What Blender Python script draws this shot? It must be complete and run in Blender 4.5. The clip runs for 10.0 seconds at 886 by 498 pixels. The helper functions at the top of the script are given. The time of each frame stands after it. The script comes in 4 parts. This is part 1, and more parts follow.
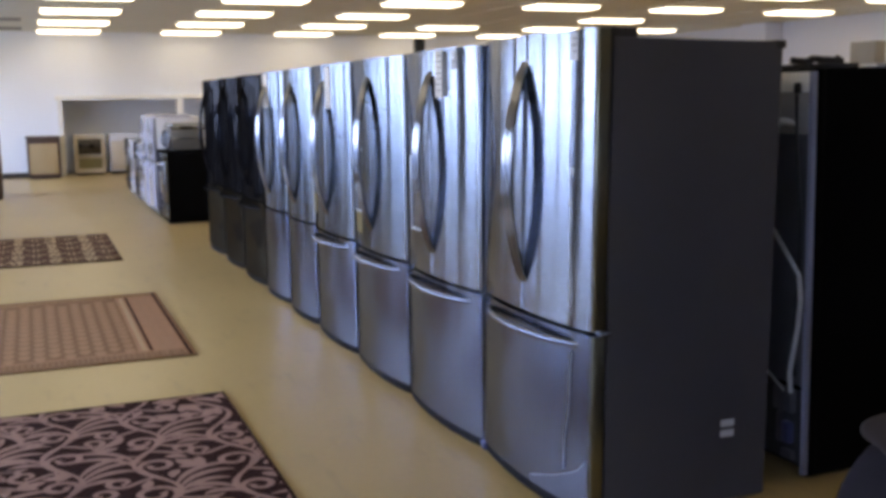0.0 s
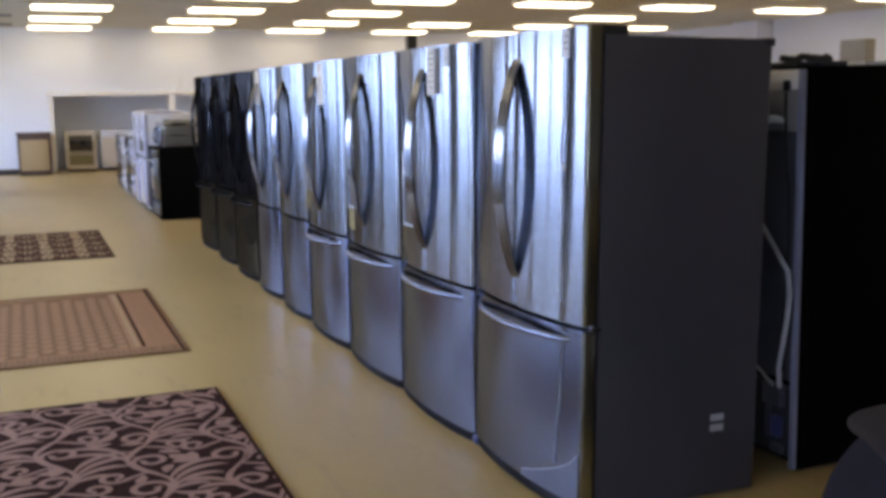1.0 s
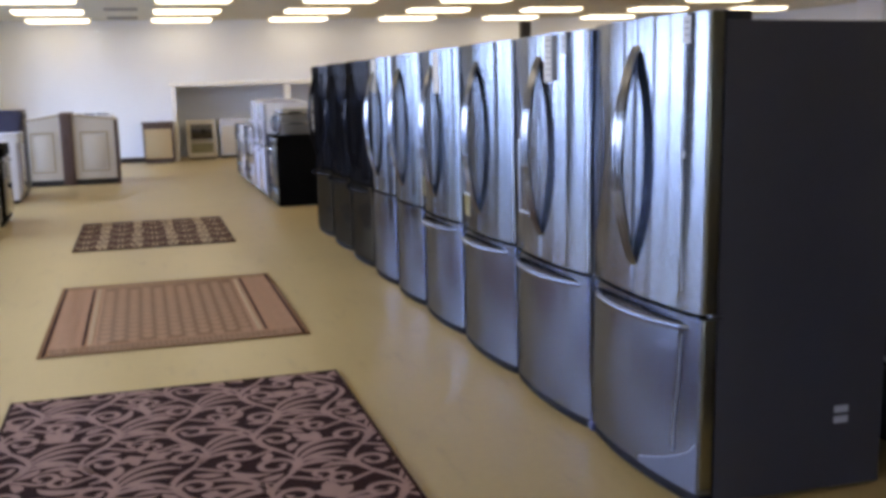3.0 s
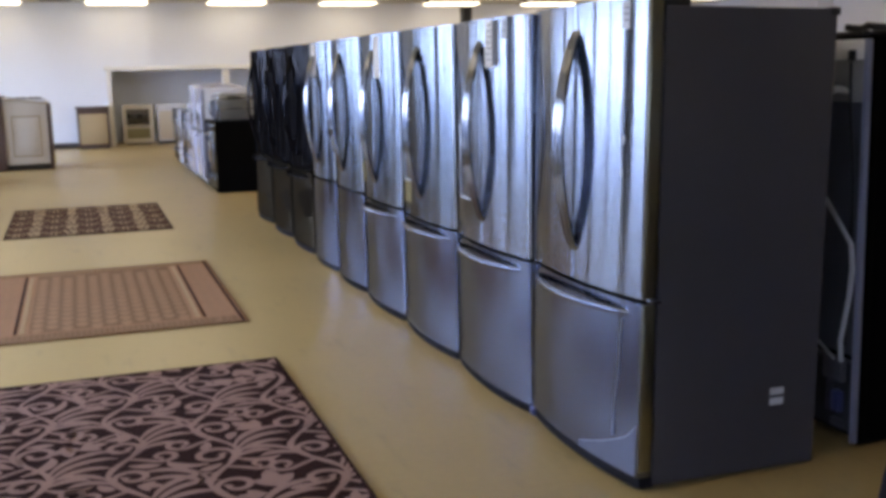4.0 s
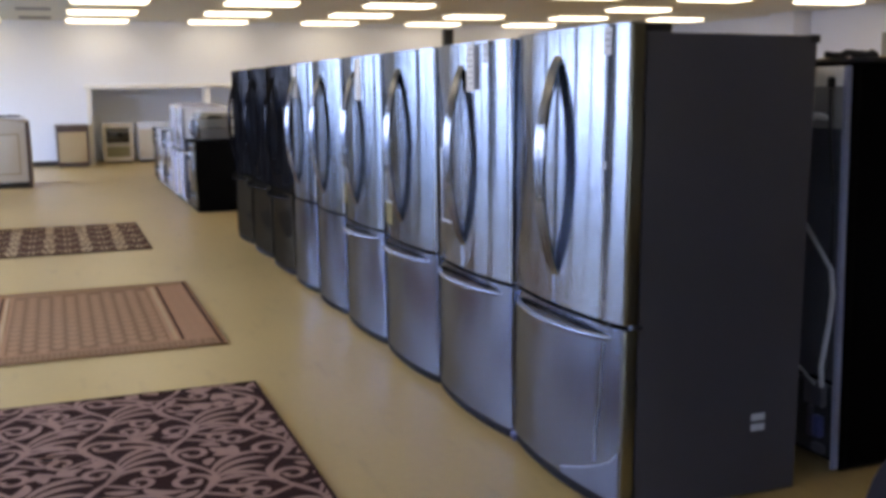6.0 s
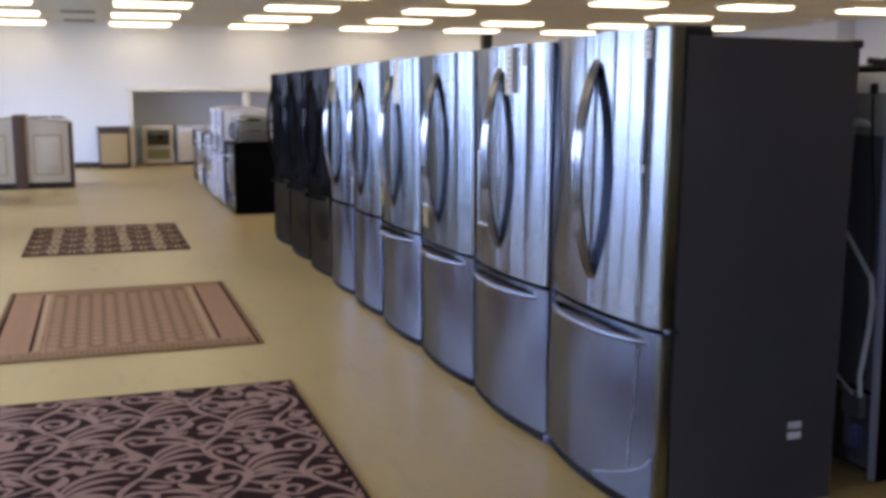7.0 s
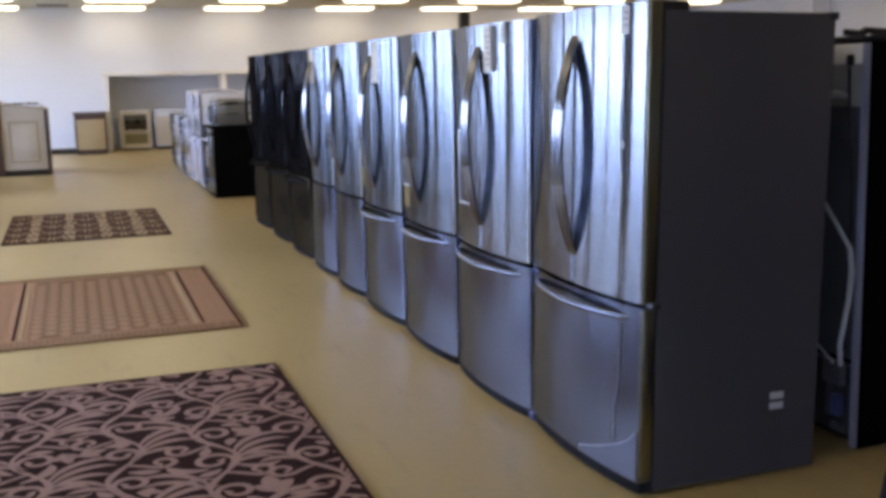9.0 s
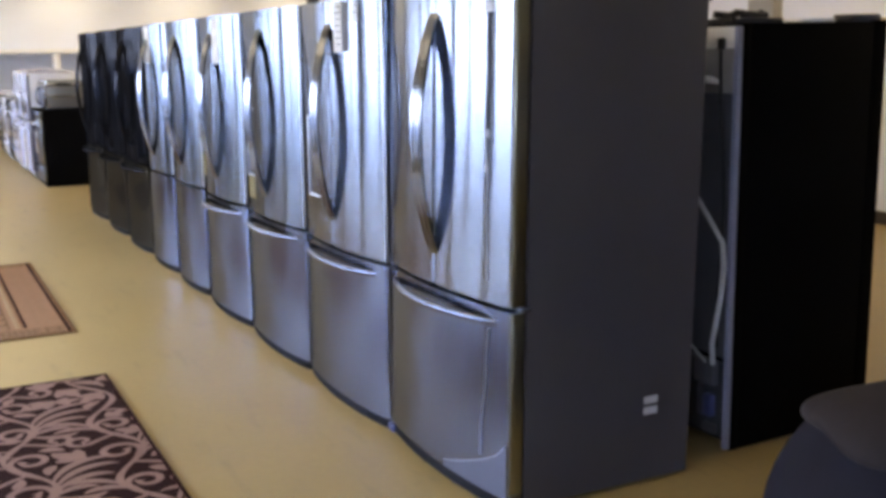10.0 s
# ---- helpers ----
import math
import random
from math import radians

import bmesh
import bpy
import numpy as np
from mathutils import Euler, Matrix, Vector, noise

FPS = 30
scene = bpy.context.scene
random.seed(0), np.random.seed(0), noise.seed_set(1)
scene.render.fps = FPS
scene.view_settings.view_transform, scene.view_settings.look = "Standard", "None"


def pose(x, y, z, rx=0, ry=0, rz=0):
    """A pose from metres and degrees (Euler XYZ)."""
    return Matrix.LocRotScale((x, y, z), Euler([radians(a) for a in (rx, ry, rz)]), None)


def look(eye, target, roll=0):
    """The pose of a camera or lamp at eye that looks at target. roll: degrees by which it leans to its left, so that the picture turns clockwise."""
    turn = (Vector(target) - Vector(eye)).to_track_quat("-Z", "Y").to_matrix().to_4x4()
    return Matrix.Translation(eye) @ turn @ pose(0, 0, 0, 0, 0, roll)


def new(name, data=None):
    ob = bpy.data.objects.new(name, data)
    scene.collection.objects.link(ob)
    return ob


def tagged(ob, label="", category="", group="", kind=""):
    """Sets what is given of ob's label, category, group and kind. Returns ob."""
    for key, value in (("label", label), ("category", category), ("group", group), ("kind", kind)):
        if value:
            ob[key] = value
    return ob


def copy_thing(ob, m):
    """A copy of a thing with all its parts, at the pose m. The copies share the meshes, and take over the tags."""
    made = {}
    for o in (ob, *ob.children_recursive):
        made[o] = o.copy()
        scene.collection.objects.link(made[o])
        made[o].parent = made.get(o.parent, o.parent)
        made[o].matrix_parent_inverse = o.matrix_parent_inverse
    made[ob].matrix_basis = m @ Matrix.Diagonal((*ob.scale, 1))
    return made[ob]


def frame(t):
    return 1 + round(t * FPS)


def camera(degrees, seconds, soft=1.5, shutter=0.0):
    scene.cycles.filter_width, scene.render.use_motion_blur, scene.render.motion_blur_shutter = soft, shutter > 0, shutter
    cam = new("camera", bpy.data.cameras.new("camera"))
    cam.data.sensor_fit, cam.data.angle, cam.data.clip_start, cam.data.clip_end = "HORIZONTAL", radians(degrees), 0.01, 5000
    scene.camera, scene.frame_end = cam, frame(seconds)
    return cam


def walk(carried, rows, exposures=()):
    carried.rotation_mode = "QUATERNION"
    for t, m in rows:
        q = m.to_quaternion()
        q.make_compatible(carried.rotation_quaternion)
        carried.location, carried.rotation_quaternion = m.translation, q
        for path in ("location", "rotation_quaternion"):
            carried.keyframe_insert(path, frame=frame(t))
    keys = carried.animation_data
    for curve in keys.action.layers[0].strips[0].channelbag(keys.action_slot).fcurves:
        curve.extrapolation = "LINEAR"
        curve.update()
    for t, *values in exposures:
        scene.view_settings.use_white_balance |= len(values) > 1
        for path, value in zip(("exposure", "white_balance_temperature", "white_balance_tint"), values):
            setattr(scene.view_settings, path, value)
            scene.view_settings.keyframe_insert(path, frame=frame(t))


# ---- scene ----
cam = camera(47.1, 10.0, soft=3.9)
PATH = [
    (0, (-0.005, 0.193, 1.53), (0.736, 2.027, 1.238), -0.8),
    (0.5, (-0.029, 0.152, 1.536), (0.709, 1.988, 1.24), -0.8),
    (1, (-0.018, 0.169, 1.53), (0.738, 1.996, 1.232), -0.7),
    (1.5, (-0.045, 0.158, 1.538), (0.687, 1.995, 1.241), -0.8),
    (2, (-0.097, 0.134, 1.551), (0.564, 1.995, 1.233), -1.2),
    (2.2, (-0.072, 0.141, 1.546), (0.526, 2.023, 1.229), -1.2),
    (3.3, (-0.059, 0.134, 1.541), (0.492, 2.029, 1.219), -1.5),
    (3.5, (-0.034, 0.154, 1.524), (0.566, 2.033, 1.197), -1.3),
    (4, (-0.054, 0.158, 1.534), (0.605, 2.014, 1.184), -1.1),
    (4.5, (-0.056, 0.159, 1.536), (0.63, 2.01, 1.214), -1.3),
    (5, (-0.029, 0.173, 1.533), (0.675, 2.02, 1.225), -1.6),
    (5.5, (-0.038, 0.155, 1.54), (0.64, 2.01, 1.225), -1.3),
    (5.7, (-0.039, 0.183, 1.543), (0.659, 2.031, 1.231), -0.7),
    (6.8, (-0.072, 0.165, 1.578), (0.611, 2.018, 1.258), -1.2),
    (7, (-0.055, 0.169, 1.533), (0.578, 2.042, 1.233), -0.1),
    (7.5, (-0.051, 0.169, 1.537), (0.579, 2.041, 1.223), -0.8),
    (8, (-0.05, 0.168, 1.52), (0.615, 2.021, 1.165), -1.1),
    (8.5, (-0.047, 0.162, 1.53), (0.619, 2.02, 1.205), -1.5),
    (9, (-0.061, 0.161, 1.536), (0.603, 2.016, 1.195), -1.2),
    (9.5, (-0.017, 0.235, 1.472), (0.756, 2.051, 1.151), 1.6),
    (9.6, (-0.023, 0.268, 1.517), (0.805, 2.05, 1.146), 1.0),
    (9.7, (-0.038, 0.294, 1.529), (0.814, 2.061, 1.137), 0.4),
    (9.8, (0.003, 0.344, 1.516), (0.897, 2.087, 1.113), 0.3),
    (9.9, (0.045, 0.436, 1.497), (0.973, 2.164, 1.106), 0.5),
    (10, (0.085, 0.505, 1.524), (1.008, 2.24, 1.148), -0.5),
]
walk(cam, [(t, look(eye, target, roll)) for t, eye, target, roll in PATH],
     exposures=[(0.0, 0.0, 6650, 19), (9.0, 0.0, 6650, 19), (9.5, 0.03, 6700, 19), (10.0, 0.54, 7000, 18)])

# ---- world and large lights ----
world = bpy.data.worlds.new("sky")
scene.world = world
world.use_nodes = True
_wn = world.node_tree.nodes
_sky = _wn.new("ShaderNodeTexSky")
_sky.sky_type = "NISHITA"
_sky.sun_disc = False
_sky.sun_elevation = radians(48)
_sky.sun_rotation = radians(70)
world.node_tree.links.new(_sky.outputs[0], _wn["Background"].inputs[0])
_wn["Background"].inputs[1].default_value = 0.1
scene.view_settings.exposure = 0.0

# plan, in metres
LEFT, RIGHT, BACK, FAR, CEIL = -2.85, 15.0, -12.0, 23.4, 3.045
ROW_X = 1.755           # front edge of the refrigerator doors
SKY_GLOW = 22.0         # brightness of the sky outside the shop front
TUBE_STRENGTH = 5.0


# ---- materials ----
def mat(name, colour, rough=0.5, metal=0.0, vary=0.0, scale=8.0, bump=0.0, bump_scale=60.0, stretch=(1, 1, 1),
        spec=0.5, aniso=0.0, turn=0.0, colour2=None, sheen=0.0, coat=0.0, rough_vary=0.0, wave=0.0, wave_scale=1.2, wave_stretch=(1, 1, 1), coat_rough=0.05, ior=1.5):
    """A principled material with two scales of colour noise and a fine bump."""
    m = bpy.data.materials.new(name)
    m.use_nodes = True
    nt = m.node_tree
    n, ln = nt.nodes, nt.links.new
    p = n["Principled BSDF"]
    p.inputs["Base Color"].default_value = (*colour, 1)
    p.inputs["Roughness"].default_value = rough
    p.inputs["Metallic"].default_value = metal
    p.inputs["Specular IOR Level"].default_value = spec
    p.inputs["IOR"].default_value = ior
    p.inputs["Sheen Weight"].default_value = sheen
    p.inputs["Coat Weight"].default_value = coat
    p.inputs["Coat Roughness"].default_value = coat_rough
    tc = n.new("ShaderNodeTexCoord")
    if aniso:
        p.inputs["Anisotropic"].default_value = aniso
        p.inputs["Anisotropic Rotation"].default_value = turn
        tg = n.new("ShaderNodeTangent")
        tg.direction_type, tg.axis = "RADIAL", "Z"
        ln(tg.outputs[0], p.inputs["Tangent"])
    mp = n.new("ShaderNodeMapping")
    mp.inputs["Scale"].default_value = stretch
    ln(tc.outputs["Object"], mp.inputs[0])
    if vary or colour2:
        a, b = n.new("ShaderNodeTexNoise"), n.new("ShaderNodeTexNoise")
        for node, s, d in ((a, scale, 5), (b, scale * 9, 3)):
            node.inputs["Scale"].default_value = s
            node.inputs["Detail"].default_value = d
            ln(mp.outputs[0], node.inputs["Vector"])
        mixf = n.new("ShaderNodeMath")
        mixf.operation = "MULTIPLY_ADD"
        ln(b.outputs[0], mixf.inputs[0])
        mixf.inputs[1].default_value = 0.35
        ln(a.outputs[0], mixf.inputs[2])
        ramp = n.new("ShaderNodeMapRange")
        ramp.inputs[1].default_value, ramp.inputs[2].default_value = 0.25, 1.1
        ln(mixf.outputs[0], ramp.inputs[0])
        mix = n.new("ShaderNodeMix")
        mix.data_type = "RGBA"
        c2 = colour2 or tuple(c * (1 - vary) for c in colour)
        mix.inputs[6].default_value = (*colour, 1)
        mix.inputs[7].default_value = (*c2, 1)
        ln(ramp.outputs[0], mix.inputs[0])
        ln(mix.outputs[2], p.inputs["Base Color"])
        if rough_vary:
            rr = n.new("ShaderNodeMapRange")
            rr.inputs[1].default_value, rr.inputs[2].default_value = 0.35, 0.75
            rr.inputs[3].default_value, rr.inputs[4].default_value = rough - rough_vary, rough + rough_vary
            ln(a.outputs[0], rr.inputs[0])
            ln(rr.outputs[0], p.inputs["Roughness"])
    last = None
    if wave:
        mw = n.new("ShaderNodeMapping")
        mw.inputs["Scale"].default_value = wave_stretch
        ln(tc.outputs["Object"], mw.inputs[0])
        w = n.new("ShaderNodeTexNoise")
        w.inputs["Scale"].default_value = wave_scale
        w.inputs["Detail"].default_value = 1.0
        ln(mw.outputs[0], w.inputs["Vector"])
        wb = n.new("ShaderNodeBump")
        wb.inputs["Strength"].default_value = 1.0
        wb.inputs["Distance"].default_value = wave
        ln(w.outputs[0], wb.inputs["Height"])
        last = wb.outputs[0]
    if bump:
        t = n.new("ShaderNodeTexNoise")
        t.inputs["Scale"].default_value = bump_scale
        t.inputs["Detail"].default_value = 4
        ln(mp.outputs[0], t.inputs["Vector"])
        bm_ = n.new("ShaderNodeBump")
        bm_.inputs["Strength"].default_value = 0.6
        bm_.inputs["Distance"].default_value = bump
        ln(t.outputs[0], bm_.inputs["Height"])
        if last:
            ln(last, bm_.inputs["Normal"])
        last = bm_.outputs[0]
    if last:
        ln(last, p.inputs["Normal"])
    return m


def glow(name, colour, strength):
    m = bpy.data.materials.new(name)
    m.use_nodes = True
    p = m.node_tree.nodes["Principled BSDF"]
    p.inputs["Base Color"].default_value = (0.8, 0.8, 0.8, 1)
    p.inputs["Emission Color"].default_value = (*colour, 1)
    p.inputs["Emission Strength"].default_value = strength
    return m


def glass_mat(name):
    m = bpy.data.materials.new(name)
    m.use_nodes = True
    p = m.node_tree.nodes["Principled BSDF"]
    p.inputs["Transmission Weight"].default_value = 1.0
    p.inputs["Roughness"].default_value = 0.0
    p.inputs["IOR"].default_value = 1.45
    return m


def brushed(name, colour, fine, along, wave, spread="GGX"):
    """Horizontally brushed metal: mirror-like across, smeared upward and downward."""
    m = bpy.data.materials.new(name)
    m.use_nodes = True
    n, ln = m.node_tree.nodes, m.node_tree.links.new
    n.remove(n["Principled BSDF"])
    g = n.new("ShaderNodeBsdfAnisotropic")
    g.distribution = spread
    g.inputs["Roughness"].default_value = math.sqrt(math.sqrt(fine * along))
    g.inputs["Anisotropy"].default_value = 1 - math.sqrt(fine / along)
    tg = n.new("ShaderNodeTangent")
    tg.direction_type, tg.axis = "RADIAL", "Z"
    ln(tg.outputs[0], g.inputs["Tangent"])
    tc = n.new("ShaderNodeTexCoord")
    mp = n.new("ShaderNodeMapping")
    mp.inputs["Scale"].default_value = (1, 1, 40)
    ln(tc.outputs["Object"], mp.inputs[0])
    grain = n.new("ShaderNodeTexNoise")
    grain.inputs["Scale"].default_value = 6
    grain.inputs["Detail"].default_value = 6
    ln(mp.outputs[0], grain.inputs["Vector"])
    mix = n.new("ShaderNodeMix")
    mix.data_type = "RGBA"
    mix.inputs[6].default_value = (*(c * 0.9 for c in colour), 1)
    mix.inputs[7].default_value = (*(min(1, c * 1.1) for c in colour), 1)
    ln(grain.outputs[0], mix.inputs[0])
    ln(mix.outputs[2], g.inputs["Color"])
    info = n.new("ShaderNodeObjectInfo")
    shift = n.new("ShaderNodeVectorMath")
    shift.operation = "SCALE"
    shift.inputs[0].default_value = (31.0, 17.0, 11.0)
    ln(info.outputs["Random"], shift.inputs[3])
    add = n.new("ShaderNodeVectorMath")
    ln(tc.outputs["Object"], add.inputs[0])
    ln(shift.outputs[0], add.inputs[1])
    mw = n.new("ShaderNodeMapping")
    mw.inputs["Scale"].default_value = (1, 1, 0.014)
    ln(add.outputs[0], mw.inputs[0])
    w = n.new("ShaderNodeTexNoise")
    w.inputs["Scale"].default_value = 3.6
    w.inputs["Detail"].default_value = 2.2
    ln(mw.outputs[0], w.inputs["Vector"])
    b = n.new("ShaderNodeBump")
    b.inputs["Strength"].default_value = 1.0
    b.inputs["Distance"].default_value = wave
    ln(w.outputs[0], b.inputs["Height"])
    ln(b.outputs[0], g.inputs["Normal"])
    ln(g.outputs[0], n["Material Output"].inputs[0])
    return m


STEEL = brushed("brushed_steel", (0.272, 0.30, 0.36), 0.0025, 0.08, 0.0034)
# the same steel, darkened to dim the farther doors' reflections
DIMMED_STEEL = brushed("dimmed_brushed_steel", (0.215, 0.245, 0.30), 0.003, 0.07, 0.0034)
# darker, bluer copy stands in for the drawers' dim reflections; the first is filmed
DIM_FILMED_STEEL = brushed("dimmed_filmed_steel", (0.212, 0.246, 0.345), 0.004, 0.11, 0.0062, "BECKMANN")
# olive tint stands in for the room mirrored in the door edge
STEEL_EDGE = mat("door_edge_steel", (0.28, 0.27, 0.21), 0.30, 1.0, vary=0.12, scale=6)
STEEL_HANDLE = mat("polished_handle_steel", (0.27, 0.28, 0.31), 0.13, 1.0, vary=0.05, scale=20, rough_vary=0.03)
# pale steel for the painted door-edge highlights
EDGE_HIGHLIGHT = mat("edge_highlight_steel", (0.70, 0.73, 0.80), 0.33, 1.0, vary=0.06, scale=6)
# darker and rougher than the door handles' steel
DRAWER_HANDLE = mat("dark_drawer_handle_steel", (0.155, 0.17, 0.22), 0.25, 1.0, vary=0.04, scale=5)


def enamel(name, base, gloss, rough, wave):
    """Dark enamel: a weak mirror over a nearly black ground, faintly rippled upright."""
    m = bpy.data.materials.new(name)
    m.use_nodes = True
    n, ln = m.node_tree.nodes, m.node_tree.links.new
    n.remove(n["Principled BSDF"])
    d, g, both = n.new("ShaderNodeBsdfDiffuse"), n.new("ShaderNodeBsdfGlossy"), n.new("ShaderNodeAddShader")
    d.inputs["Color"].default_value = (*base, 1)
    g.inputs["Roughness"].default_value = rough
    tc, mp, w, bp = n.new("ShaderNodeTexCoord"), n.new("ShaderNodeMapping"), n.new("ShaderNodeTexNoise"), n.new("ShaderNodeBump")
    mp.inputs["Scale"].default_value = (1, 1, 0.18)
    w.inputs["Scale"].default_value, w.inputs["Detail"].default_value = 4.0, 1.5
    bp.inputs["Strength"].default_value, bp.inputs["Distance"].default_value = 1.0, wave
    ln(tc.outputs["Object"], mp.inputs[0])
    ln(mp.outputs[0], w.inputs["Vector"])
    ln(w.outputs[0], bp.inputs["Height"])
    ln(bp.outputs[0], g.inputs["Normal"])
    smear = n.new("ShaderNodeTexNoise")
    smear.inputs["Scale"].default_value, smear.inputs["Detail"].default_value = 9.0, 4.0
    ln(tc.outputs["Object"], smear.inputs["Vector"])
    mix = n.new("ShaderNodeMix")
    mix.data_type = "RGBA"
    mix.inputs[6].default_value, mix.inputs[7].default_value = (*(c * 0.8 for c in gloss), 1), (*(c * 1.2 for c in gloss), 1)
    ln(smear.outputs[0], mix.inputs[0])
    ln(mix.outputs[2], g.inputs["Color"])
    ln(d.outputs[0], both.inputs[0])
    ln(g.outputs[0], both.inputs[1])
    ln(both.outputs[0], n["Material Output"].inputs[0])
    return m


BLACK_GLOSS = enamel("black_enamel", (0.003, 0.003, 0.0035), (0.013, 0.013, 0.0148), 0.02, 0.016)
# drawer copy of the enamel, gloss warmed for the tan floor's reflection
BLACK_LOW = enamel("floor_tinted_black_enamel", (0.005, 0.0048, 0.004), (0.040, 0.033, 0.021), 0.07, 0.010)
CASE_GREY = mat("textured_grey_case", (0.047, 0.046, 0.057), 0.6, 0.0, vary=0.22, scale=3, bump=0.0006, bump_scale=420)
CASE_BLACK = mat("textured_black_case", (0.0022, 0.0022, 0.0026), 0.7, 0.0, vary=0.3, scale=3, bump=0.0006, bump_scale=420, spec=0.03)
PLASTIC_DARK = mat("dark_plastic", (0.02, 0.02, 0.024), 0.45, vary=0.3, scale=12)
KICK = mat("dark_blue_grey_plastic", (0.010, 0.010, 0.016), 0.75, vary=0.3, scale=10, spec=0.15)
RUBBER = mat("black_gasket", (0.008, 0.008, 0.012), 0.6, vary=0.3)
PAPER = mat("white_paper", (0.82, 0.82, 0.82), 0.7, vary=0.06, scale=20)
PAPER_GREY = mat("grey_printed_paper", (0.16, 0.17, 0.2), 0.6, vary=0.3, scale=60)
INK = mat("printed_ink", (0.1, 0.1, 0.12), 0.6, vary=0.2)
TAPE = mat("translucent_tape", (0.50, 0.51, 0.56), 0.3, vary=0.15, scale=20)
TAN_LABEL = mat("tan_card", (0.19, 0.155, 0.06), 0.7, vary=0.15, scale=20)
def floor_material():
    """Sealed tan vinyl: soft satin gloss, faint cloudy wear and fine scuffs along the aisle."""
    m = bpy.data.materials.new("sealed_tan_floor")
    m.use_nodes = True
    n, ln = m.node_tree.nodes, m.node_tree.links.new
    p = n["Principled BSDF"]
    p.inputs["Roughness"].default_value = 0.36
    p.inputs["Specular IOR Level"].default_value = 0.28
    tc = n.new("ShaderNodeTexCoord")
    cloud, grain = n.new("ShaderNodeTexNoise"), n.new("ShaderNodeTexNoise")
    cloud.inputs["Scale"].default_value, cloud.inputs["Detail"].default_value = 0.6, 3.0
    grain.inputs["Scale"].default_value, grain.inputs["Detail"].default_value = 26.0, 4.0
    ln(tc.outputs["Object"], cloud.inputs["Vector"])
    ln(tc.outputs["Object"], grain.inputs["Vector"])
    a, b = n.new("ShaderNodeMix"), n.new("ShaderNodeMix")
    a.data_type = b.data_type = "RGBA"
    a.inputs[6].default_value, a.inputs[7].default_value = (0.365, 0.252, 0.102, 1), (0.262, 0.186, 0.077, 1)
    ln(cloud.outputs[0], a.inputs[0])
    b.blend_type = "MULTIPLY"
    b.inputs[0].default_value = 0.18
    ln(a.outputs[2], b.inputs[6])
    ln(grain.outputs[0], b.inputs[7])
    scuff, mp, cut, c = n.new("ShaderNodeTexNoise"), n.new("ShaderNodeMapping"), n.new("ShaderNodeMapRange"), n.new("ShaderNodeMix")
    mp.inputs["Scale"].default_value, mp.inputs["Rotation"].default_value = (5.0, 1.1, 1.0), (0, 0, 0.5)
    scuff.inputs["Scale"].default_value, scuff.inputs["Detail"].default_value = 2.2, 6.0
    cut.inputs[1].default_value, cut.inputs[2].default_value, cut.inputs[4].default_value = 0.58, 0.80, 0.55
    c.data_type = "RGBA"
    c.inputs[7].default_value = (0.15, 0.115, 0.06, 1)
    ln(tc.outputs["Object"], mp.inputs[0])
    ln(mp.outputs[0], scuff.inputs["Vector"])
    ln(scuff.outputs[0], cut.inputs[0])
    ln(cut.outputs[0], c.inputs[0])
    ln(b.outputs[2], c.inputs[6])
    ln(c.outputs[2], p.inputs["Base Color"])
    bp = n.new("ShaderNodeBump")
    bp.inputs["Strength"].default_value, bp.inputs["Distance"].default_value = 0.25, 0.0006
    ln(grain.outputs[0], bp.inputs["Height"])
    ln(bp.outputs[0], p.inputs["Normal"])
    return m


FLOOR = floor_material()
WALL = mat("painted_wall", (0.83, 0.865, 0.955), 0.75, vary=0.05, scale=0.7, bump=0.001, bump_scale=90)
# wall paint copied a touch darker for the shaded alcove
ALCOVE_WALL = mat("alcove_wall_paint", (0.80, 0.84, 0.93), 0.8, vary=0.08, scale=1.0, bump=0.001, bump_scale=90)
CEILING = mat("ceiling_tile", (0.82, 0.81, 0.70), 0.9, vary=0.12, scale=1.2, bump=0.002, bump_scale=120)
TBAR = mat("ceiling_bar_paint", (0.78, 0.75, 0.68), 0.6, vary=0.05)
TRIM = mat("white_trim_paint", (0.80, 0.79, 0.77), 0.5, vary=0.05, scale=4)
BASE = mat("dark_vinyl_baseboard", (0.035, 0.028, 0.026), 0.5, vary=0.3, scale=5)
TUBE = glow("lamp_diffuser", (1.0, 0.882, 0.578), TUBE_STRENGTH)
LAMP_FRAME = mat("lamp_frame_enamel", (0.75, 0.74, 0.70), 0.45, vary=0.05)
VENT = mat("vent_enamel", (0.30, 0.28, 0.25), 0.5, vary=0.2)
GLASS = glass_mat("window_glass")
ALU = mat("dark_bronze_mullion", (0.06, 0.055, 0.05), 0.4, 0.8, vary=0.2)
WHITE_ENAMEL = mat("white_enamel", (0.62, 0.64, 0.72), 0.18, vary=0.05, scale=5, coat=0.4)
FILM = mat("wrapped_white_enamel", (0.45, 0.465, 0.60), 0.25, vary=0.45, scale=9, coat=0.5, bump=0.012, bump_scale=14)
DARK_GLASS = mat("dark_oven_glass", (0.02, 0.017, 0.016), 0.08, vary=0.2, coat=0.5)
CREAM = mat("cream_cabinet_paint", (0.54, 0.49, 0.42), 0.5, vary=0.1, scale=4, bump=0.0006, bump_scale=50)
CREAM_GLAZE = mat("cream_panel_glaze", (0.40, 0.33, 0.23), 0.55, vary=0.15, scale=6)
WALNUT = mat("dark_stained_wood", (0.085, 0.05, 0.042), 0.45, vary=0.35, scale=6, stretch=(6, 6, 1))
BEIGE = mat("beige_wood_panel", (0.39, 0.285, 0.155), 0.45, vary=0.15, scale=5, stretch=(7, 7, 1))
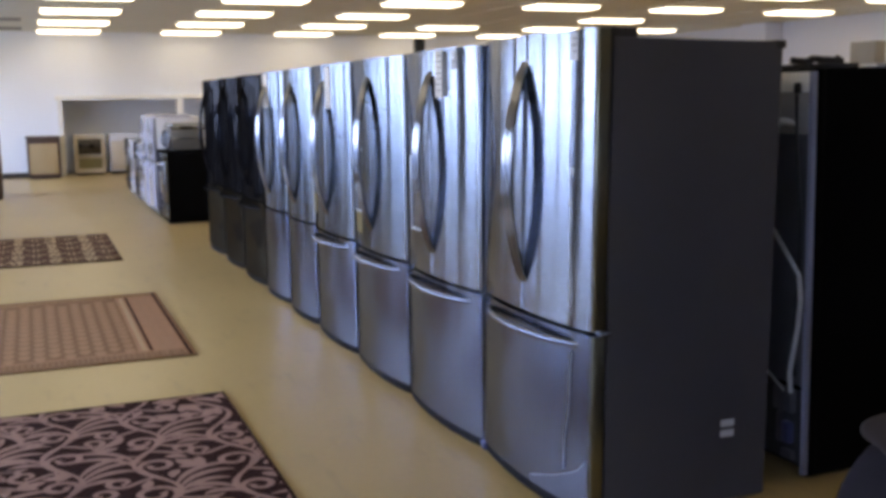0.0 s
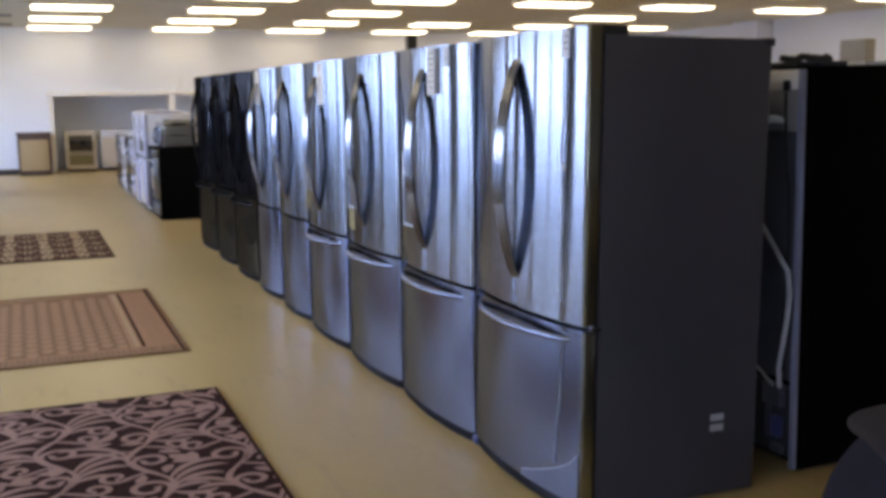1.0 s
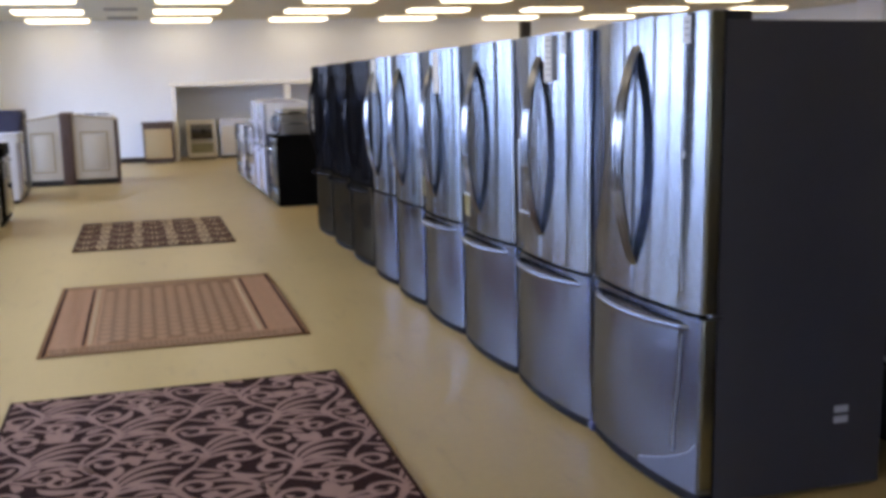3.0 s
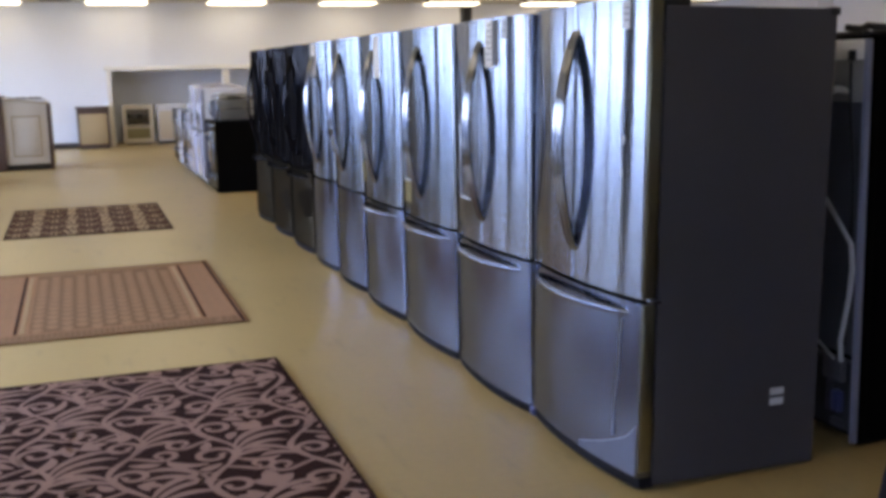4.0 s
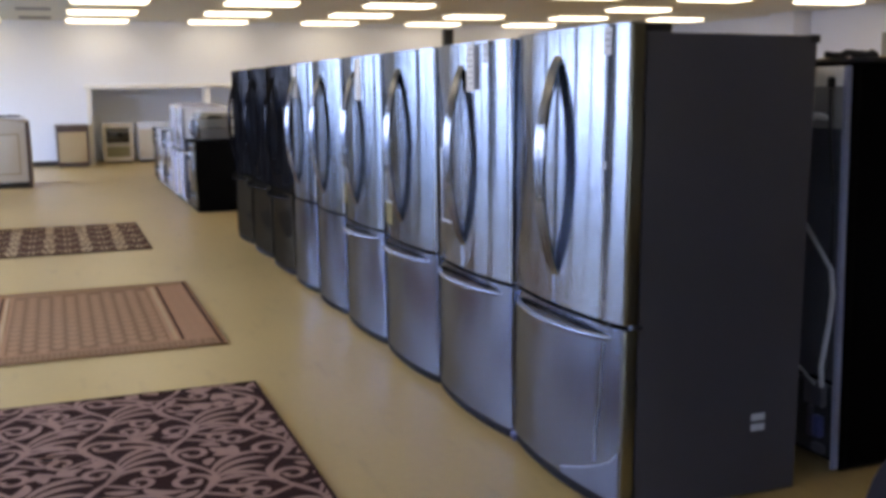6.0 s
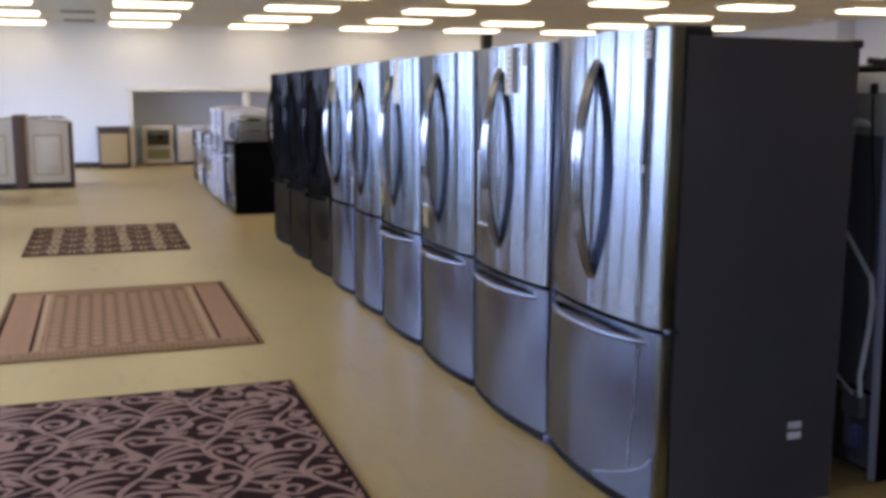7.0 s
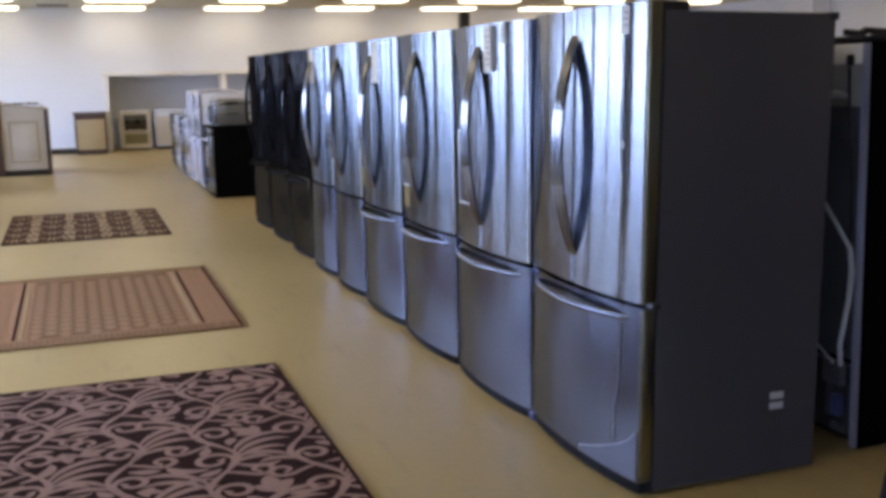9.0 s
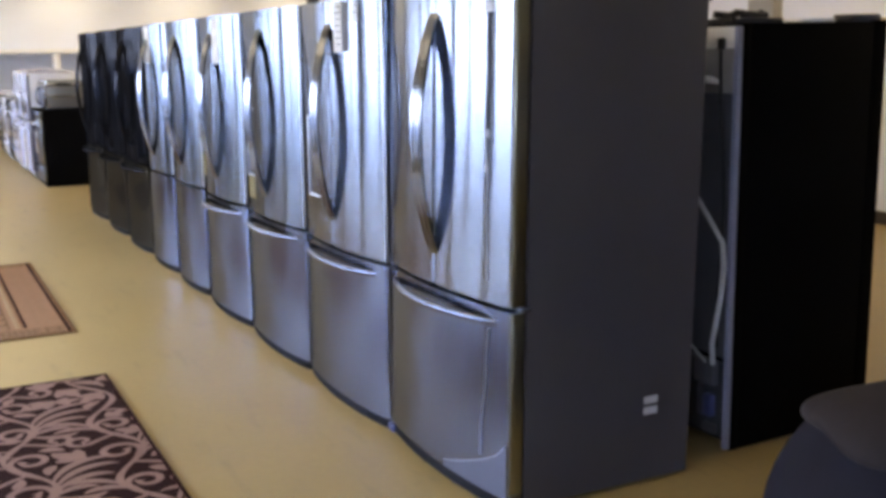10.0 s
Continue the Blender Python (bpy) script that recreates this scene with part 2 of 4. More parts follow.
BLACK_BASE = mat("black_toe_kick", (0.012, 0.011, 0.012), 0.6, vary=0.3)
FABRIC = mat("taupe_microfibre", (0.020, 0.018, 0.024), 0.9, vary=0.35, scale=7, bump=0.002, bump_scale=300, spec=0.1)
FABRIC_PAD = mat("brown_microfibre_pad", (0.042, 0.034, 0.034), 0.9, vary=0.35, scale=7, bump=0.002, bump_scale=300, spec=0.1)
NAVY = mat("navy_enamel", (0.018, 0.022, 0.06), 0.4, vary=0.3)
RUG_BROWN = mat("dark_plum_pile", (0.023, 0.0055, 0.005), 0.95, vary=0.4, scale=30, bump=0.004, bump_scale=500, spec=0.1)
RUG_LIGHT = mat("pale_mauve_pile", (0.280, 0.172, 0.143), 0.95, vary=0.22, scale=30, bump=0.004, bump_scale=500, spec=0.1)
RUG_TAN = mat("tan_pile", (0.335, 0.184, 0.104), 0.95, vary=0.25, scale=25, bump=0.004, bump_scale=450, spec=0.1)
RUG_TAN_MID = mat("mid_tan_pile", (0.315, 0.180, 0.10), 0.95, vary=0.25, scale=40, bump=0.004, bump_scale=450, spec=0.1)
RUG_TAN_DARK = mat("brown_tan_pile", (0.205, 0.115, 0.060), 0.95, vary=0.3, scale=40, bump=0.004, bump_scale=450, spec=0.1)
RUG_PALE = mat("pale_tan_pile", (0.40, 0.27, 0.16), 0.95, vary=0.2, scale=40, bump=0.004, bump_scale=450, spec=0.1)
RUG_MID = mat("brown_pile", (0.080, 0.037, 0.023), 0.95, vary=0.35, scale=30, bump=0.004, bump_scale=450, spec=0.1)
RUG_CREAM = mat("cream_pile", (0.39, 0.285, 0.175), 0.95, vary=0.25, scale=30, bump=0.004, bump_scale=450, spec=0.1)
CORD = mat("grey_cord_rubber", (0.50, 0.50, 0.53), 0.5, vary=0.15)
BACK_STEEL = mat("galvanised_back_panel", (0.27, 0.285, 0.40), 0.42, 0.25, vary=0.25, scale=6, rough_vary=0.08)
DISPENSER_TRIM = mat("pale_dispenser_trim", (0.55, 0.60, 0.70), 0.3, 0.3, vary=0.1, scale=12)
RAIL_PALE = mat("pale_galvanised_rail", (0.82, 0.80, 0.76), 0.45, 0.0, vary=0.2, scale=6)
BLUE_PART = mat("blue_plastic", (0.05, 0.06, 0.16), 0.4, vary=0.2)
OUT_GROUND = mat("concrete_paving", (0.27, 0.28, 0.30), 0.9, vary=0.3, scale=2, bump=0.004, bump_scale=60)


# ---- mesh helpers ----
def finish(bm, sharp=32.0):
    bmesh.ops.recalc_face_normals(bm, faces=bm.faces)
    for f_ in bm.faces:
        f_.smooth = True
    lim = radians(sharp)
    for e in bm.edges:
        if len(e.link_faces) == 2 and e.calc_face_angle(0.0) > lim:
            e.smooth = False
    return bm


def part(name, bm, material, parent=None, label="", sharp=32.0):
    me = bpy.data.meshes.new(name)
    finish(bm, sharp)
    bm.to_mesh(me)
    bm.free()
    for m in material if isinstance(material, (list, tuple)) else [material]:
        me.materials.append(m)
    ob = new(name, me)
    if parent is not None:
        ob.parent = parent
    if label:
        ob["label"] = label
    return ob


def thing(name, at, label, category, group="", kind=""):
    e = new(name)
    e.empty_display_size = 0.1
    e.matrix_basis = pose(*at) if len(at) > 2 else pose(*at, 0)
    return tagged(e, label, category, group, kind)


def put_box(bm, x0, x1, y0, y1, z0, z1, bevel=0.0, seg=2, index=0):
    sub = bmesh.new()
    bmesh.ops.create_cube(sub, size=1.0)
    bmesh.ops.transform(sub, verts=sub.verts, matrix=Matrix.Translation(((x0 + x1) / 2, (y0 + y1) / 2, (z0 + z1) / 2)) @ Matrix.Diagonal((x1 - x0, y1 - y0, z1 - z0, 1)))
    if bevel:
        bmesh.ops.bevel(sub, geom=list(sub.edges), offset=bevel, segments=seg, affect="EDGES", profile=0.5)
    join(bm, sub, index)
    return bm


def join(bm, sub, index=0):
    vs = {}
    for v in sub.verts:
        vs[v] = bm.verts.new(v.co)
    for f_ in sub.faces:
        try:
            nf = bm.faces.new([vs[v] for v in f_.verts])
            nf.material_index = index or f_.material_index
        except ValueError:
            pass
    sub.free()


def box(x0, x1, y0, y1, z0, z1, bevel=0.004, seg=2):
    return put_box(bmesh.new(), x0, x1, y0, y1, z0, z1, bevel, seg)


def boxes(*rows, bevel=0.003):
    bm = bmesh.new()
    for r in rows:
        put_box(bm, *r, bevel=bevel)
    return bm


def cyl(at, axis, r, length, seg=20, bevel=0.0, r2=None):
    bm = bmesh.new()
    bmesh.ops.create_cone(bm, cap_ends=True, segments=seg, radius1=r, radius2=r if r2 is None else r2, depth=length)
    if bevel:
        bmesh.ops.bevel(bm, geom=[e for e in bm.edges if len(e.link_faces) == 2 and e.calc_face_angle(0) > 1.0], offset=bevel, segments=2, affect="EDGES", profile=0.5)
    q = Vector((0, 0, 1)).rotation_difference(Vector(axis)).to_matrix().to_4x4()
    bmesh.ops.transform(bm, verts=bm.verts, matrix=Matrix.Translation(at) @ q)
    return bm


def prism(outline, z0, z1, bevel=0.0):
    """A closed outline in x, y, drawn up from z0 to z1."""
    bm = bmesh.new()
    lo = [bm.verts.new((x, y, z0)) for x, y in outline]
    hi = [bm.verts.new((x, y, z1)) for x, y in outline]
    n = len(outline)
    for i in range(n):
        bm.faces.new((lo[i], lo[(i + 1) % n], hi[(i + 1) % n], hi[i]))
    bm.faces.new(lo[::-1])
    bm.faces.new(hi)
    if bevel:
        caps = [e for e in bm.edges if abs(e.verts[0].co.z - e.verts[1].co.z) < 1e-6]
        bmesh.ops.bevel(bm, geom=caps, offset=bevel, segments=2, affect="EDGES", profile=0.5)
    return bm


def sweep(points, a, b, up=(0, 0, 1), seg=10, taper=0.0):
    """A tube of elliptic section (a along up, b across) through the points."""
    pts = [Vector(p) for p in points]
    bm = bmesh.new()
    rings = []
    for i, p in enumerate(pts):
        d = (pts[min(i + 1, len(pts) - 1)] - pts[max(i - 1, 0)]).normalized()
        side = d.cross(Vector(up)).normalized()
        u = side.cross(d).normalized()
        s = i / (len(pts) - 1)
        k = 1 - taper * abs(2 * s - 1) ** 3
        rings.append([bm.verts.new(p + u * (a * k * math.sin(2 * math.pi * j / seg)) + side * (b * k * math.cos(2 * math.pi * j / seg))) for j in range(seg)])
    for r0, r1 in zip(rings, rings[1:]):
        for j in range(seg):
            bm.faces.new((r0[j], r0[(j + 1) % seg], r1[(j + 1) % seg], r1[j]))
    bm.faces.new(rings[0][::-1])
    bm.faces.new(rings[-1])
    return bm


def blob(centre, size, plan=0.5, upright=0.7, rings=24, seg=48):
    """A superellipsoid: a soft cushion-like form."""
    def pw(v, e):
        return math.copysign(abs(v) ** e, v)
    bm = bmesh.new()
    rows = []
    for i in range(1, rings):
        a = -math.pi / 2 + math.pi * i / rings
        rows.append([bm.verts.new((centre[0] + size[0] * pw(math.cos(a), upright) * pw(math.cos(t), plan), centre[1] + size[1] * pw(math.cos(a), upright) * pw(math.sin(t), plan),
                                   centre[2] + size[2] * pw(math.sin(a), upright))) for t in (2 * math.pi * k / seg for k in range(seg))])
    for r0, r1 in zip(rows, rows[1:]):
        for k in range(seg):
            bm.faces.new((r0[k], r0[(k + 1) % seg], r1[(k + 1) % seg], r1[k]))
    bm.faces.new(rows[0][::-1])
    bm.faces.new(rows[-1])
    return bm


# ---- the room ----
def structure(name, bm, material, label, category=""):
    return tagged(part(name, bm, material), label, category or name.split("_")[0], kind="structure")


floor_bm = bmesh.new()
put_box(floor_bm, LEFT - 0.2, RIGHT + 0.2, BACK - 0.2, FAR + 1.6, -0.2, 0.0)
structure("floor", floor_bm, FLOOR, "glossy sealed tan vinyl shop floor with faint scuffs", "floor")


def tile_ceiling():
    bm = put_box(bmesh.new(), LEFT - 0.2, RIGHT + 0.2, BACK - 0.2, FAR + 1.6, CEIL + 0.004, CEIL + 0.2)
    x = 0.905 - 0.61 - 1.22 * 4
    while x < RIGHT:
        if x > LEFT:
            put_box(bm, x - 0.012, x + 0.012, BACK, FAR, CEIL - 0.004, CEIL + 0.006, index=1)
        x += 1.22
    y = 22.62 + 0.305 - 0.61 * 45
    while y < FAR:
        put_box(bm, LEFT, RIGHT, y - 0.012, y + 0.012, CEIL - 0.006, CEIL + 0.005, index=1)
        y += 0.61
    return bm


structure("ceiling", tile_ceiling(), [CEILING, TBAR], "off-white suspended tile ceiling with thin metal grid")

# alcove in the far wall
AX0, AX1, AZ = 0.705, 9.0, 1.615
far_bm = boxes((LEFT - 0.2, AX0, FAR, FAR + 0.2, 0, CEIL), (AX1, RIGHT + 0.2, FAR, FAR + 0.2, 0, CEIL), (AX0, AX1, FAR, FAR + 0.2, AZ, CEIL), bevel=0)
structure("wall_far", far_bm, WALL, "white painted far wall with a low wide alcove", "wall")
alc = boxes((AX0 - 0.15, AX1 + 0.15, FAR + 1.2, FAR + 1.4, 0, CEIL), (AX0 - 0.15, AX0, FAR + 0.2, FAR + 1.2, 0, CEIL), (AX1, AX1 + 0.15, FAR + 0.2, FAR + 1.2, 0, CEIL),
            (AX0, AX1, FAR + 0.2, FAR + 1.2, AZ + 0.1, AZ + 0.2), bevel=0)
structure("wall_alcove", alc, ALCOVE_WALL, "pale painted alcove walls, slightly darkened for shade", "wall")
structure("trim_alcove", boxes((AX0 - 0.09, AX0 + 0.004, FAR - 0.03, FAR + 0.21, 0, AZ + 0.09), (AX0 - 0.13, AX1, FAR - 0.045, FAR + 0.21, AZ - 0.004, AZ + 0.09),
                               (3.08, 3.22, FAR - 0.02, FAR + 0.21, 0, AZ - 0.006), (5.7, 5.84, FAR - 0.02, FAR + 0.21, 0, AZ - 0.006)), TRIM,
          "white painted wooden trim round the alcove", "trim")
structure("wall_right", box(RIGHT, RIGHT + 0.2, BACK, FAR, 0, CEIL, 0), WALL, "white painted side wall in the distance", "wall")
structure("wall_back", box(LEFT - 0.2, RIGHT + 0.2, BACK - 0.2, BACK, 0, CEIL, 0), WALL, "plain painted back wall of the shop", "wall")
structure("column_right", box(RIGHT - 0.45, RIGHT - 0.002, 17.9, 18.7, 0, CEIL - 0.006, 0.01), WALL, "grey white square wall column", "column")
structure("baseboard_far", boxes((LEFT + 0.03, AX0 - 0.1, FAR - 0.015, FAR - 0.002, 0, 0.11)), BASE, "dark vinyl baseboard along the wall", "baseboard")
structure("baseboard_right", boxes((RIGHT - 0.015, RIGHT - 0.002, BACK, 17.88, 0, 0.11), (RIGHT - 0.015, RIGHT - 0.002, 18.72, FAR, 0, 0.11)), BASE, "dark vinyl baseboard along the wall", "baseboard")

# left wall: shop windows
# first three bays are unseen, added to light the first refrigerator's side
WIN = [(-6.75 + 2.45 * i, -6.75 + 2.45 * i + 2.25) for i in (0, 1, 2, 4, 5, 6, 7, 8, 9, 10, 11)]
HEAD = 2.35
SILLS = [0.30] * len(WIN)
lw = bmesh.new()
edges = [BACK - 0.2] + [v for w in WIN for v in w] + [FAR + 0.2]
for a, b in zip(edges[0::2], edges[1::2]):
    put_box(lw, LEFT - 0.2, LEFT, a, b, 0, CEIL)
for (a, b), sill in zip(WIN, SILLS):
    put_box(lw, LEFT - 0.2, LEFT, a, b, 0, sill)
    put_box(lw, LEFT - 0.2, LEFT, a, b, HEAD, CEIL)
structure("wall_left", lw, WALL, "white painted shop front wall with tall windows", "wall")
for (_, a), (b, _) in zip(WIN, WIN[1:]):
    if b - a > 1.0:
        continue
    structure("pilaster", box(LEFT - 0.19, LEFT + 0.03, a + 0.002, b - 0.002, 0.001, CEIL - 0.008, 0.004), ALU, "dark bronze clad post between shop windows", "post")
for i, (a, b) in enumerate(WIN):
    w = thing("window_%d" % (i + 1), (LEFT - 0.1, (a + b) / 2, SILLS[i]), "tall fixed shop window in a dark bronze frame", "window", "shop front windows", "structure")
    h, hw = HEAD - SILLS[i], (b - a) / 2
    part("window_frame", boxes((-0.05, 0.05, -hw, -hw + 0.05, 0, h), (-0.05, 0.05, hw - 0.05, hw, 0, h), (-0.05, 0.05, -hw + 0.05, hw - 0.05, 0, 0.05),
                               (-0.05, 0.05, -hw + 0.05, hw - 0.05, h - 0.05, h), (-0.045, 0.045, -0.025, 0.025, 0.05, h - 0.05)), ALU, w)
    for s in (-1, 1):
        pane = part("pane", box(-0.034, -0.026, min(s * 0.03, s * (hw - 0.055)), max(s * 0.03, s * (hw - 0.055)), 0.055, h - 0.055, 0), GLASS, w)
        pane.visible_shadow = False
# unseen canopies, added to hold high sky light off the floor and steel
for a, b in ((BACK, 5.4), (7.8, 15.0)):
    tagged(part("canopy", box(LEFT - 2.9, LEFT - 0.22, a, b, 2.55, 2.75, 0), ALU), "added unseen canopy that shades the shop windows", "canopy", kind="structure")
tagged(part("ground", box(-60, LEFT - 0.2, -60, 80, -0.4, -0.15, 0), OUT_GROUND), "grey concrete paving outside the shop", "ground", kind="structure")


def sky_backdrop_material():
    """Sky over a darker hazy distance, given off by height."""
    m = bpy.data.materials.new("sky_backdrop")
    m.use_nodes = True
    n, ln = m.node_tree.nodes, m.node_tree.links.new
    tc, sep, ramp, em = n.new("ShaderNodeTexCoord"), n.new("ShaderNodeSeparateXYZ"), n.new("ShaderNodeValToRGB"), n.new("ShaderNodeEmission")
    mr = n.new("ShaderNodeMapRange")
    mr.inputs[1].default_value, mr.inputs[2].default_value = 0.0, 12.0
    ln(tc.outputs["Object"], sep.inputs[0])
    ln(sep.outputs["Z"], mr.inputs[0])
    ln(mr.outputs[0], ramp.inputs[0])
    c = ramp.color_ramp
    c.elements[0].position, c.elements[0].color = 0.0, (0.07, 0.10, 0.17, 1)
    c.elements[1].position, c.elements[1].color = 1.0, (0.45, 0.65, 1.0, 1)
    for pos, col in ((0.09, (0.07, 0.11, 0.21, 1)), (0.135, (0.42, 0.51, 0.66, 1)), (0.3, (0.52, 0.71, 1.0, 1))):
        c.elements.new(pos).color = col
    em.inputs[1].default_value = SKY_GLOW
    ln(ramp.outputs[0], em.inputs[0])
    ln(em.outputs[0], n["Material Output"].inputs[0])
    return m


tagged(part("backdrop", box(-16.2, -16.0, -50, 70, -0.15, 14, 0), sky_backdrop_material()), "pale blue sky over a hazy distance", "sky", kind="structure")

# partition behind the second row
structure("wall_partition", boxes((7.75, 7.9, 5.2, 9.4, 0, 1.78)), WALL, "low white partition wall on the shop floor", "wall")
structure("trim_partition", boxes((7.73, 7.92, 5.19, 9.41, 1.782, 1.81)), BEIGE, "thin brown wooden cap on the partition", "trim")
structure("baseboard_partition", boxes((7.736, 7.748, 5.2, 9.4, 0, 0.12)), BASE, "dark vinyl baseboard along the partition", "baseboard")


# ---- ceiling lights ----
def ceiling_light():
    e = thing("ceiling_light", (0, 0, CEIL), "lit fluorescent ceiling light with white wraparound diffuser", "ceiling light", "ceiling lights")
    part("frame", boxes((-0.61, 0.61, -0.27, -0.252, -0.04, 0.003), (-0.61, 0.61, 0.252, 0.27, -0.04, 0.003),
                        (-0.625, -0.603, -0.27, 0.27, -0.05, 0.003), (0.603, 0.625, -0.27, 0.27, -0.05, 0.003), bevel=0.002), LAMP_FRAME, e)
    part("diffuser", box(-0.60, 0.60, -0.25, 0.25, -0.085, -0.002, 0.036, 4), TUBE, e)
    return e


first_light = ceiling_light()
done = False
for i in range(-1, 6):
    for j in range(0, 9):
        if (i, j) in ((3, 2), (5, 2), (5, 0)) or (j in (7, 8) and i == 1):
            continue
        p = pose(0.905 + 2.445 * i, 22.62 - 2.45 * j, CEIL)
        if not done:
            first_light.matrix_basis, done = p, True
        else:
            copy_thing(first_light, p)


def ceiling_vent(x, y):
    e = thing("ceiling_vent", (x, y, CEIL), "grey slatted air vent set in the ceiling", "vent", "ceiling vents")
    part("frame", boxes((-0.3, 0.3, -0.3, -0.27, -0.014, 0.003), (-0.3, 0.3, 0.27, 0.3, -0.014, 0.003), (-0.3, -0.27, -0.27, 0.27, -0.014, 0.003), (0.27, 0.3, -0.27, 0.27, -0.014, 0.003)), VENT, e)
    for k in range(6):
        part("slat", box(-0.268, 0.268, -0.25 + k * 0.09, -0.2 + k * 0.09, -0.012, 0.002, 0.002), VENT, e)


for x, y in ((-0.28, 20.2), (-0.28, 22.6), (12.1, 12.6)):
    ceiling_vent(x, y)


# ---- refrigerators ----
def door_outline(y0, y1, width, back, edge, bow, r=0.012, n=14):
    """Plan of a door between y0 and y1 of a front that bows over the whole width."""
    def fx(y):
        s = (y - width / 2) / (width / 2)
        return edge - bow * (1 - s * s)
    pts = [(back, y0), (fx(y0) + r, y0), (fx(y0 + r * 0.3) + r * 0.3, y0 + r * 0.3)]
    for k in range(n + 1):
        y = y0 + r + (y1 - y0 - 2 * r) * k / n
        pts.append((fx(y), y))
    pts += [(fx(y1 - r * 0.3) + r * 0.3, y1 - r * 0.3), (fx(y1) + r, y1), (back, y1)]
    return pts


def bowed(width, y, bow):
    s = (y - width / 2) / (width / 2)
    return -bow * (1 - s * s)


def refrigerator(y0, width, front, low, case, label, bow=0.042, dispenser=False, drawer_handle=True, height=1.75, group="row of refrigerators", handle=None, edge_mat=None, deep=0.775):
    """French-door refrigerator; its doors face -x, its near side is at local y = 0."""
    e = thing("refrigerator", (ROW_X, y0, 0), label, "refrigerator", group)
    w = width - 0.012
    handle = handle or STEEL_HANDLE
    seam = 0.70
    part("case", box(0.062, deep, 0.004, w - 0.004, 0.008, height - 0.03, 0.006), case, e)
    part("back_cap", box(deep - 0.03, deep + 0.012, 0.002, w - 0.002, height - 0.055, height - 0.026, 0.004), PLASTIC_DARK, e)
    part("gasket", box(0.048, 0.0625, 0.012, w - 0.012, 0.07, height - 0.04, 0.002), RUBBER, e)
    for fy in (0.06, w - 0.06):
        for fx in (0.12, deep - 0.08):
            part("foot", cyl((fx, fy, 0.006), (0, 0, 1), 0.022, 0.012, 14), PLASTIC_DARK, e)
    part("kick_grille", prism(door_outline(0.006, w - 0.006, w, 0.07, 0.008, bow, n=24), 0.002, 0.042, 0.003), KICK, e)
    for hy in (0.01, w - 0.075):
        part("hinge_cover", box(0.012, 0.165, hy, hy + 0.065, height - 0.032, height + 0.004, 0.008, 3), PLASTIC_DARK, e)
    half = w / 2
    for a, b, inner, name in ((0.0, half - 0.002, -1, "door"), (half + 0.002, w, 1, "door")):
        d = part(name, prism(door_outline(a, b, w, 0.05, 0.0, bow), seam + 0.008, height, 0.003), [front], e, sharp=9.0)
        hy = half + inner * 0.0175
        off = bowed(w, hy, bow)
        pts = []
        for k in range(25):
            s = k / 24
            pts.append((off + 0.006 - 0.078 * math.sin(math.pi * s) ** 0.75, hy + inner * 0.004 * math.sin(math.pi * s), 0.82 + 0.83 * s))
        part("handle", sweep(pts, 0.018, 0.013, up=(0, 1, 0), seg=14, taper=0.25), handle, d)
    dr = part("freezer_drawer", prism(door_outline(0.0, w, w, 0.05, 0.0, bow, n=24), 0.046, seam - 0.008, 0.003), [low], e, sharp=9.0)
    if drawer_handle:
        pts = []
        for k in range(25):
            s = k / 24
            y = 0.075 + (w - 0.15) * s
            pts.append((bowed(w, y, bow) + 0.008 - 0.06 * math.sin(math.pi * s) ** 0.6, y, 0.648))
        part("handle", sweep(pts, 0.016, 0.013, up=(0, 0, 1), seg=12, taper=0.25), DRAWER_HANDLE if handle is STEEL_HANDLE else handle, dr)
    part("hinge_pin", box(0.028, 0.074, -0.007, 0.03, seam - 0.006, seam + 0.007, 0.003), STEEL_HANDLE, e, "bright metal middle hinge")
    if edge_mat:
        for a, b in ((0.07, seam - 0.012), (seam + 0.012, height - 0.004)):
            part("door_edge", box(0.003, 0.049, -0.0025, 0.002, a, b, 0.001), edge_mat, e, "steel door edge tinted olive for the room it reflects")
    if dispenser:
        dy, dw = half + 0.115, 0.185
        off = bowed(w, dy + dw / 2, bow)
        part("dispenser_frame", boxes((off - 0.005, off + 0.03, dy, dy + 0.009, 0.90, 1.26), (off - 0.002, off + 0.03, dy + dw - 0.012, dy + dw, 0.90, 1.26),
                                      (off - 0.004, off + 0.03, dy + 0.009, dy + dw - 0.012, 0.90, 0.91), (off - 0.004, off + 0.03, dy + 0.009, dy + dw - 0.012, 1.25, 1.26)), DISPENSER_TRIM, e,
             "bright metal frame of the water dispenser")
        part("dispenser_panel", box(off - 0.001, off + 0.03, dy + 0.010, dy + dw - 0.013, 0.911, 1.249, 0.002), STEEL, e, "grey recessed dispenser panel")
    return e


